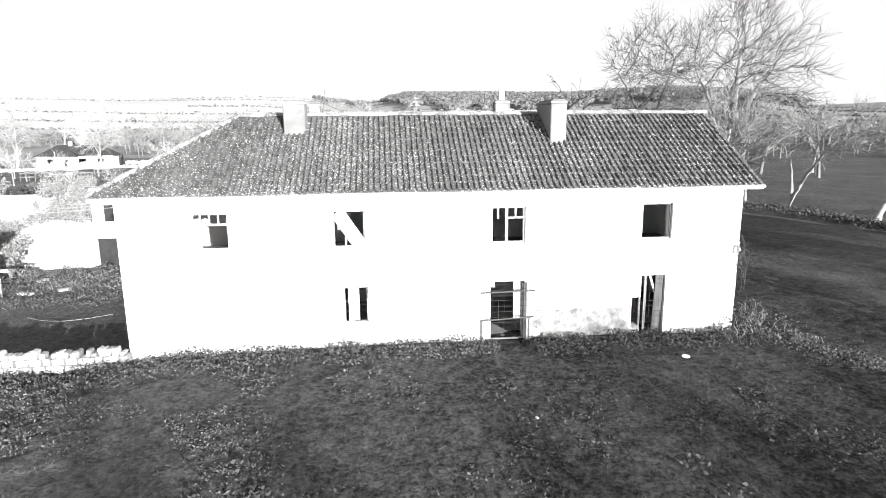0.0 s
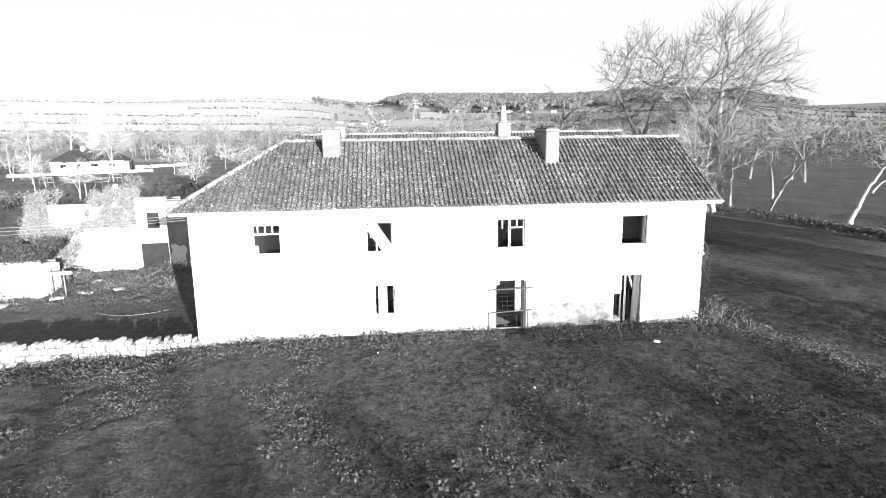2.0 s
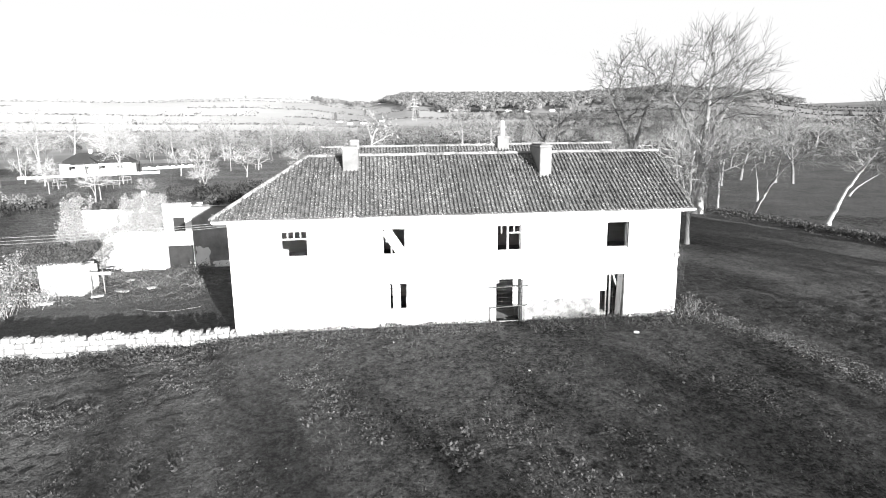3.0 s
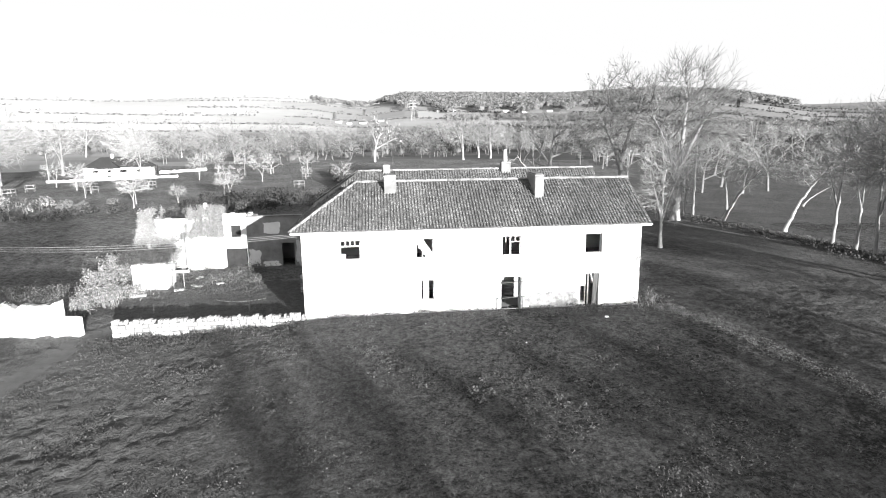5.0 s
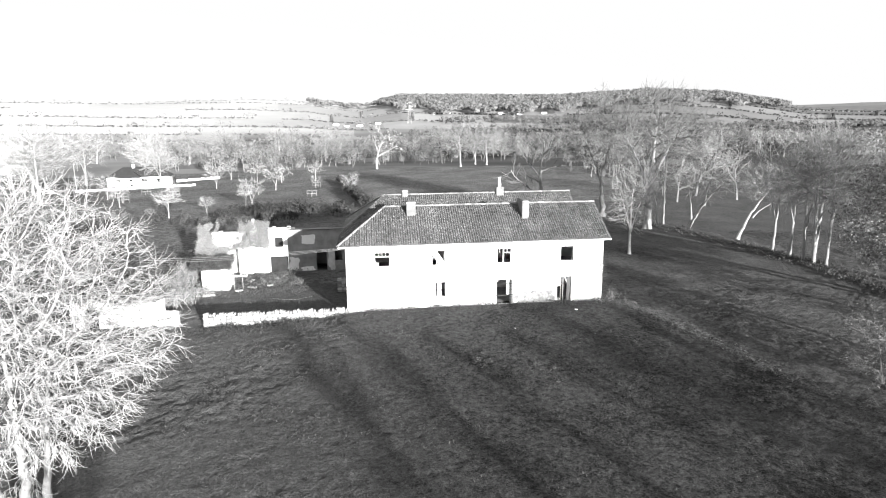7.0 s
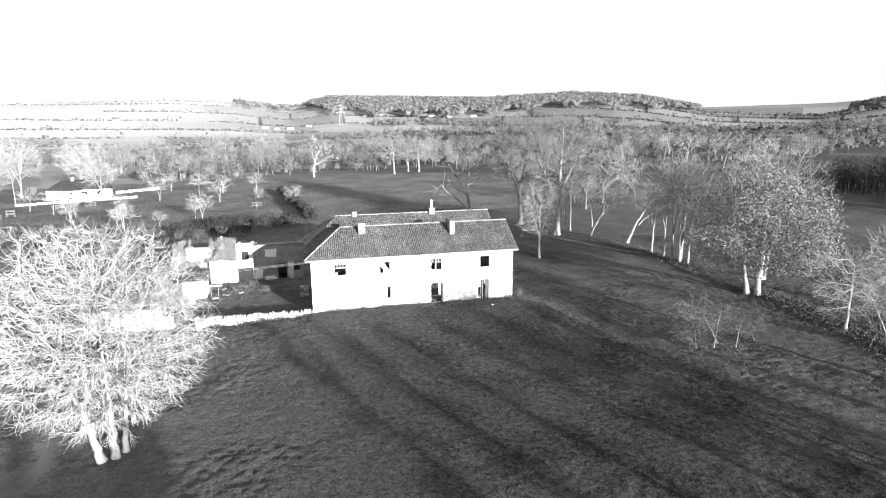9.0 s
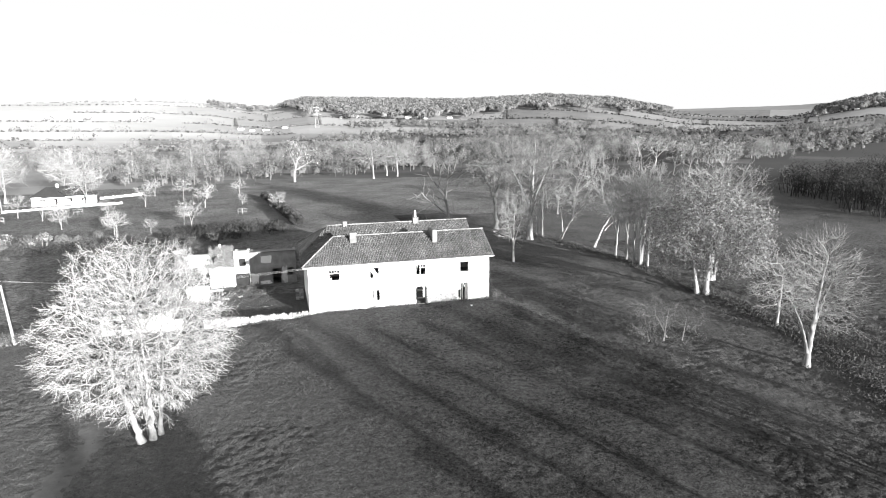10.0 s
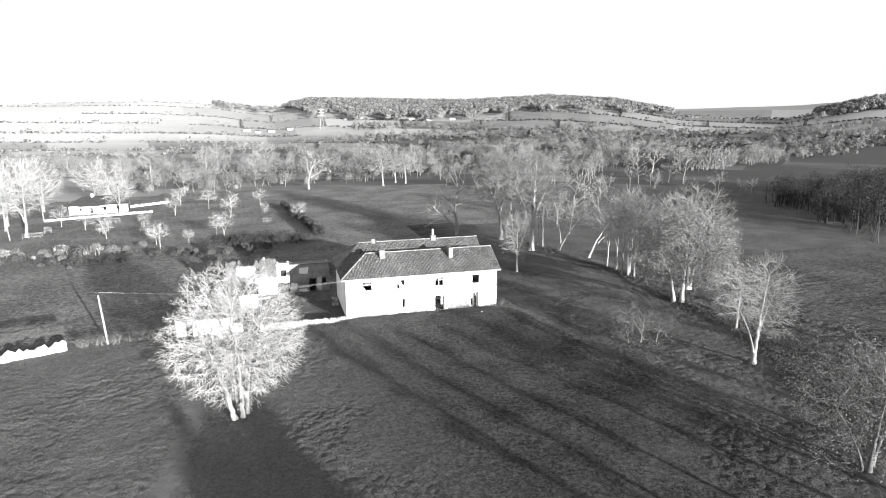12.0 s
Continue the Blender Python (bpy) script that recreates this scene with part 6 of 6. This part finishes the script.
for _ in range(2600):
    x = rng.uniform(-11.5, 22.5)
    if 12.4 < x < 13.5:
        continue
    foot.append((x, -0.15 - abs(rng.gauss(0, 0.5)) - (0.35 if x < 0 else 0), rng.uniform(0.07, 0.2)))
tufts("wall_foot_weeds", "nettles and rank grass along the house foot", foot, 3, WEED, 7)


def herbs(rng, spots, leaf):
    """Broad leaves, tilted every way but mostly facing up, at (x, y, reach, height, count)."""
    v, f = [], []
    for x, y, reach, height, count in spots:
        for _ in range(count):
            a, q = rng.random() * 2 * math.pi, reach * math.sqrt(rng.random())
            px_, py_ = x + q * math.cos(a), y + q * math.sin(a)
            c = Vector((px_, py_, ground_at(px_, py_) + bumps(px_, py_) + height * (1.05 - 0.5 * (q / reach) ** 2) * rng.random() ** 0.6))
            u = Vector((rng.gauss(0, 1), rng.gauss(0, 1), rng.gauss(0, 0.6))).normalized()
            w = u.cross(Vector((rng.gauss(0, 0.5), rng.gauss(0, 0.5) - 0.25, 1))).normalized()
            s = leaf * rng.uniform(0.6, 1.3)
            b = len(v)
            v += [c - u * s, c - u * s * 0.2 + w * s * 0.55, c + u * s, c - u * s * 0.2 - w * s * 0.55]
            f.append((b, b + 1, b + 2, b + 3))
    return v, f


for k in range(17):
    x = -10.8 + 2.0 * k
    if abs(x - 13) > 0.9:
        v, f = herbs(rng, [(x + rng.gauss(0, 0.5), -0.85 - (0.4 if x < 0 else 0) - 0.35 * rng.random(), 0.9, rng.uniform(0.25, 0.55), 260) for _ in range(3)], 0.05)
        piece("foliage", mesh_of("foliage", v, f, WEED), thing("nettle_patch", "low leafy nettles at the foot of the wall", "weeds", group="wall-foot nettles"))
spots = []
for _ in range(150):
    f = rng.random()
    spots.append((22.0 + 6.2 * f - 1.0 * f * f + rng.gauss(0, 0.3), -0.4 - 14.0 * f * f - 1.5 * f + rng.gauss(0, 0.35), 0.5, rng.uniform(0.08, 0.24), 60))
v, f = herbs(rng, spots, 0.038)
thing("bank_weeds", "pale leafy weeds on the little bank from the house corner", "weeds", kind="stuff", data=mesh_of("bank_weeds", v, f, SCRUB))
spots = []
while len(spots) < 1500:
    x, y = rng.uniform(-26, 24), rng.uniform(-19, -1.5)
    if noise.noise((x * 0.28, y * 0.28, 4)) + 0.4 * noise.noise((x * 0.9, y * 0.9, 1)) > 0.1 and off_track(x, y) > 1.2:
        spots.append((x, y, rng.uniform(0.15, 0.5), rng.uniform(0.05, 0.16), 12))
v, f = herbs(rng, spots, 0.045)
thing("meadow_herbs", "scattered small broad-leaved weeds in the meadow", "weeds", kind="stuff", data=mesh_of("meadow_herbs", v, f, WEED))
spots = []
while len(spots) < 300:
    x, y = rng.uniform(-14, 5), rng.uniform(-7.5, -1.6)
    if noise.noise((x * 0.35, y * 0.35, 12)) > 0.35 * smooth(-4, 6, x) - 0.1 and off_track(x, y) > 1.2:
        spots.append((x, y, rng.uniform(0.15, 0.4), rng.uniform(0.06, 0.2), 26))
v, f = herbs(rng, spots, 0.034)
# SCRUB rather than WEED: the sunlight on these herbs is in their colour
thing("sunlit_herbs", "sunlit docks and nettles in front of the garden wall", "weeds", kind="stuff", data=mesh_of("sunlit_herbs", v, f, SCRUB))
bush("corner_bramble", "dry brambles climbing the house corner", [(21.9, -0.3, -0.1, 0.9, 1.0), (22.5, 0.6, -0.2, 1.0, 0.9), (21.0, -0.7, 0.0, 0.8, 0.6), (23.0, -0.6, -0.3, 1.0, 0.6)], 31, LEAF, 0.08, 50)
creeper = thing("dead_creeper", "dead creeper stems hanging from the house corner", "creeper")
rng = random.Random(41)
lines = []
for _ in range(26):
    p = Vector((21.3 + rng.gauss(0.05, 0.12), -0.04, rng.uniform(2.4, 3.7)))
    ln = [(p, 0.008)]
    for k in range(5):
        p = p + Vector((rng.gauss(0.03, 0.08), -abs(rng.gauss(0, 0.05)), rng.gauss(-0.18, 0.14)))
        ln.append((p, 0.007 - 0.001 * k))
    lines.append(ln)
v, f = tubes(lines, 3)
piece("stem", mesh_of("stem", v, f, OLDBOARD), creeper)
rng = random.Random(88)
spots = [(rng.uniform(-13.2, -4.5), rng.uniform(8.6, 17.2), rng.uniform(0.3, 0.7), rng.uniform(0.1, 0.4), 44) for _ in range(300)]
v, f = herbs(rng, spots, 0.045)
# the sunlit look of the yard weeds comes from the paler SCRUB colour
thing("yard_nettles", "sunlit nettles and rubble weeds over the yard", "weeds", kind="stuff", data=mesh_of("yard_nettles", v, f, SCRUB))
docks = []
while len(docks) < 40:
    x, y = rng.uniform(-6, 20), rng.uniform(-12.5, -2.0)
    if noise.noise((x * 0.22, y * 0.22, 4)) > -0.02:
        docks.append((x, y))
for k, (x, y) in enumerate(docks):
    v, f = herbs(rng, [(x, y, rng.uniform(0.2, 0.42), rng.uniform(0.1, 0.24), 34)], 0.075)
    piece("foliage", mesh_of("foliage", v, f, LEAF if k % 4 == 0 else WEED), thing("dock_plant", "clump of broad-leaved weeds in the meadow", "weeds", group="docks in the meadow"))

# ---- roof tiles, last ----
def inside_hip(u, v):
    return u > (HIP_X - WEST) * v / SLOPE_H + 0.12 and u < EAST - WEST - 0.12


def clear_of_stacks(u, v):
    x, y = WEST + u, EAVE_Y + (RIDGE_Y - EAVE_Y) * v / SLOPE_H
    return not any(abs(x - cx) < w / 2 and y > y0 for cx, w, y0 in ((5.5, 0.74, 2.75), (15.2, 0.56, 2.05)))


lay_tiles(FRONT_M, EAST - WEST, SLOPE_H, lambda u, v: inside_hip(u, v) and clear_of_stacks(u, v), front_slope, lambda i, j: 34 <= i < 62 and j < 10, 1)
REAR_H = math.hypot(BACK_RIDGE - VALLEY_Y, BACK_Z - VALLEY_Z)
lay_tiles(slope_frame((VALLEY_X, VALLEY_Y, VALLEY_Z), (1, 0, 0), (0, BACK_RIDGE - VALLEY_Y, BACK_Z - VALLEY_Z)), EAST - VALLEY_X, REAR_H,
          lambda u, v: u > (HIP_X - VALLEY_X) * v / REAR_H + 0.1 and u < EAST - VALLEY_X - 0.12, rear_front, lambda i, j: False, 2)
WEST_H = math.hypot(HIP_X - WEST, RIDGE_Z - EAVE_Z)
lay_tiles(slope_frame((WEST - 0.03, VALLEY_Y, EAVE_Z), (0, -1, 0), (HIP_X - WEST, 0, RIDGE_Z - EAVE_Z)), VALLEY_Y - EAVE_Y, WEST_H,
          lambda u, v: u < (VALLEY_Y - EAVE_Y) - (RIDGE_Y - EAVE_Y) * v / WEST_H - 0.1 and u > (VALLEY_Y - RIDGE_Y) * v / WEST_H, west_slope, lambda i, j: False, 3)
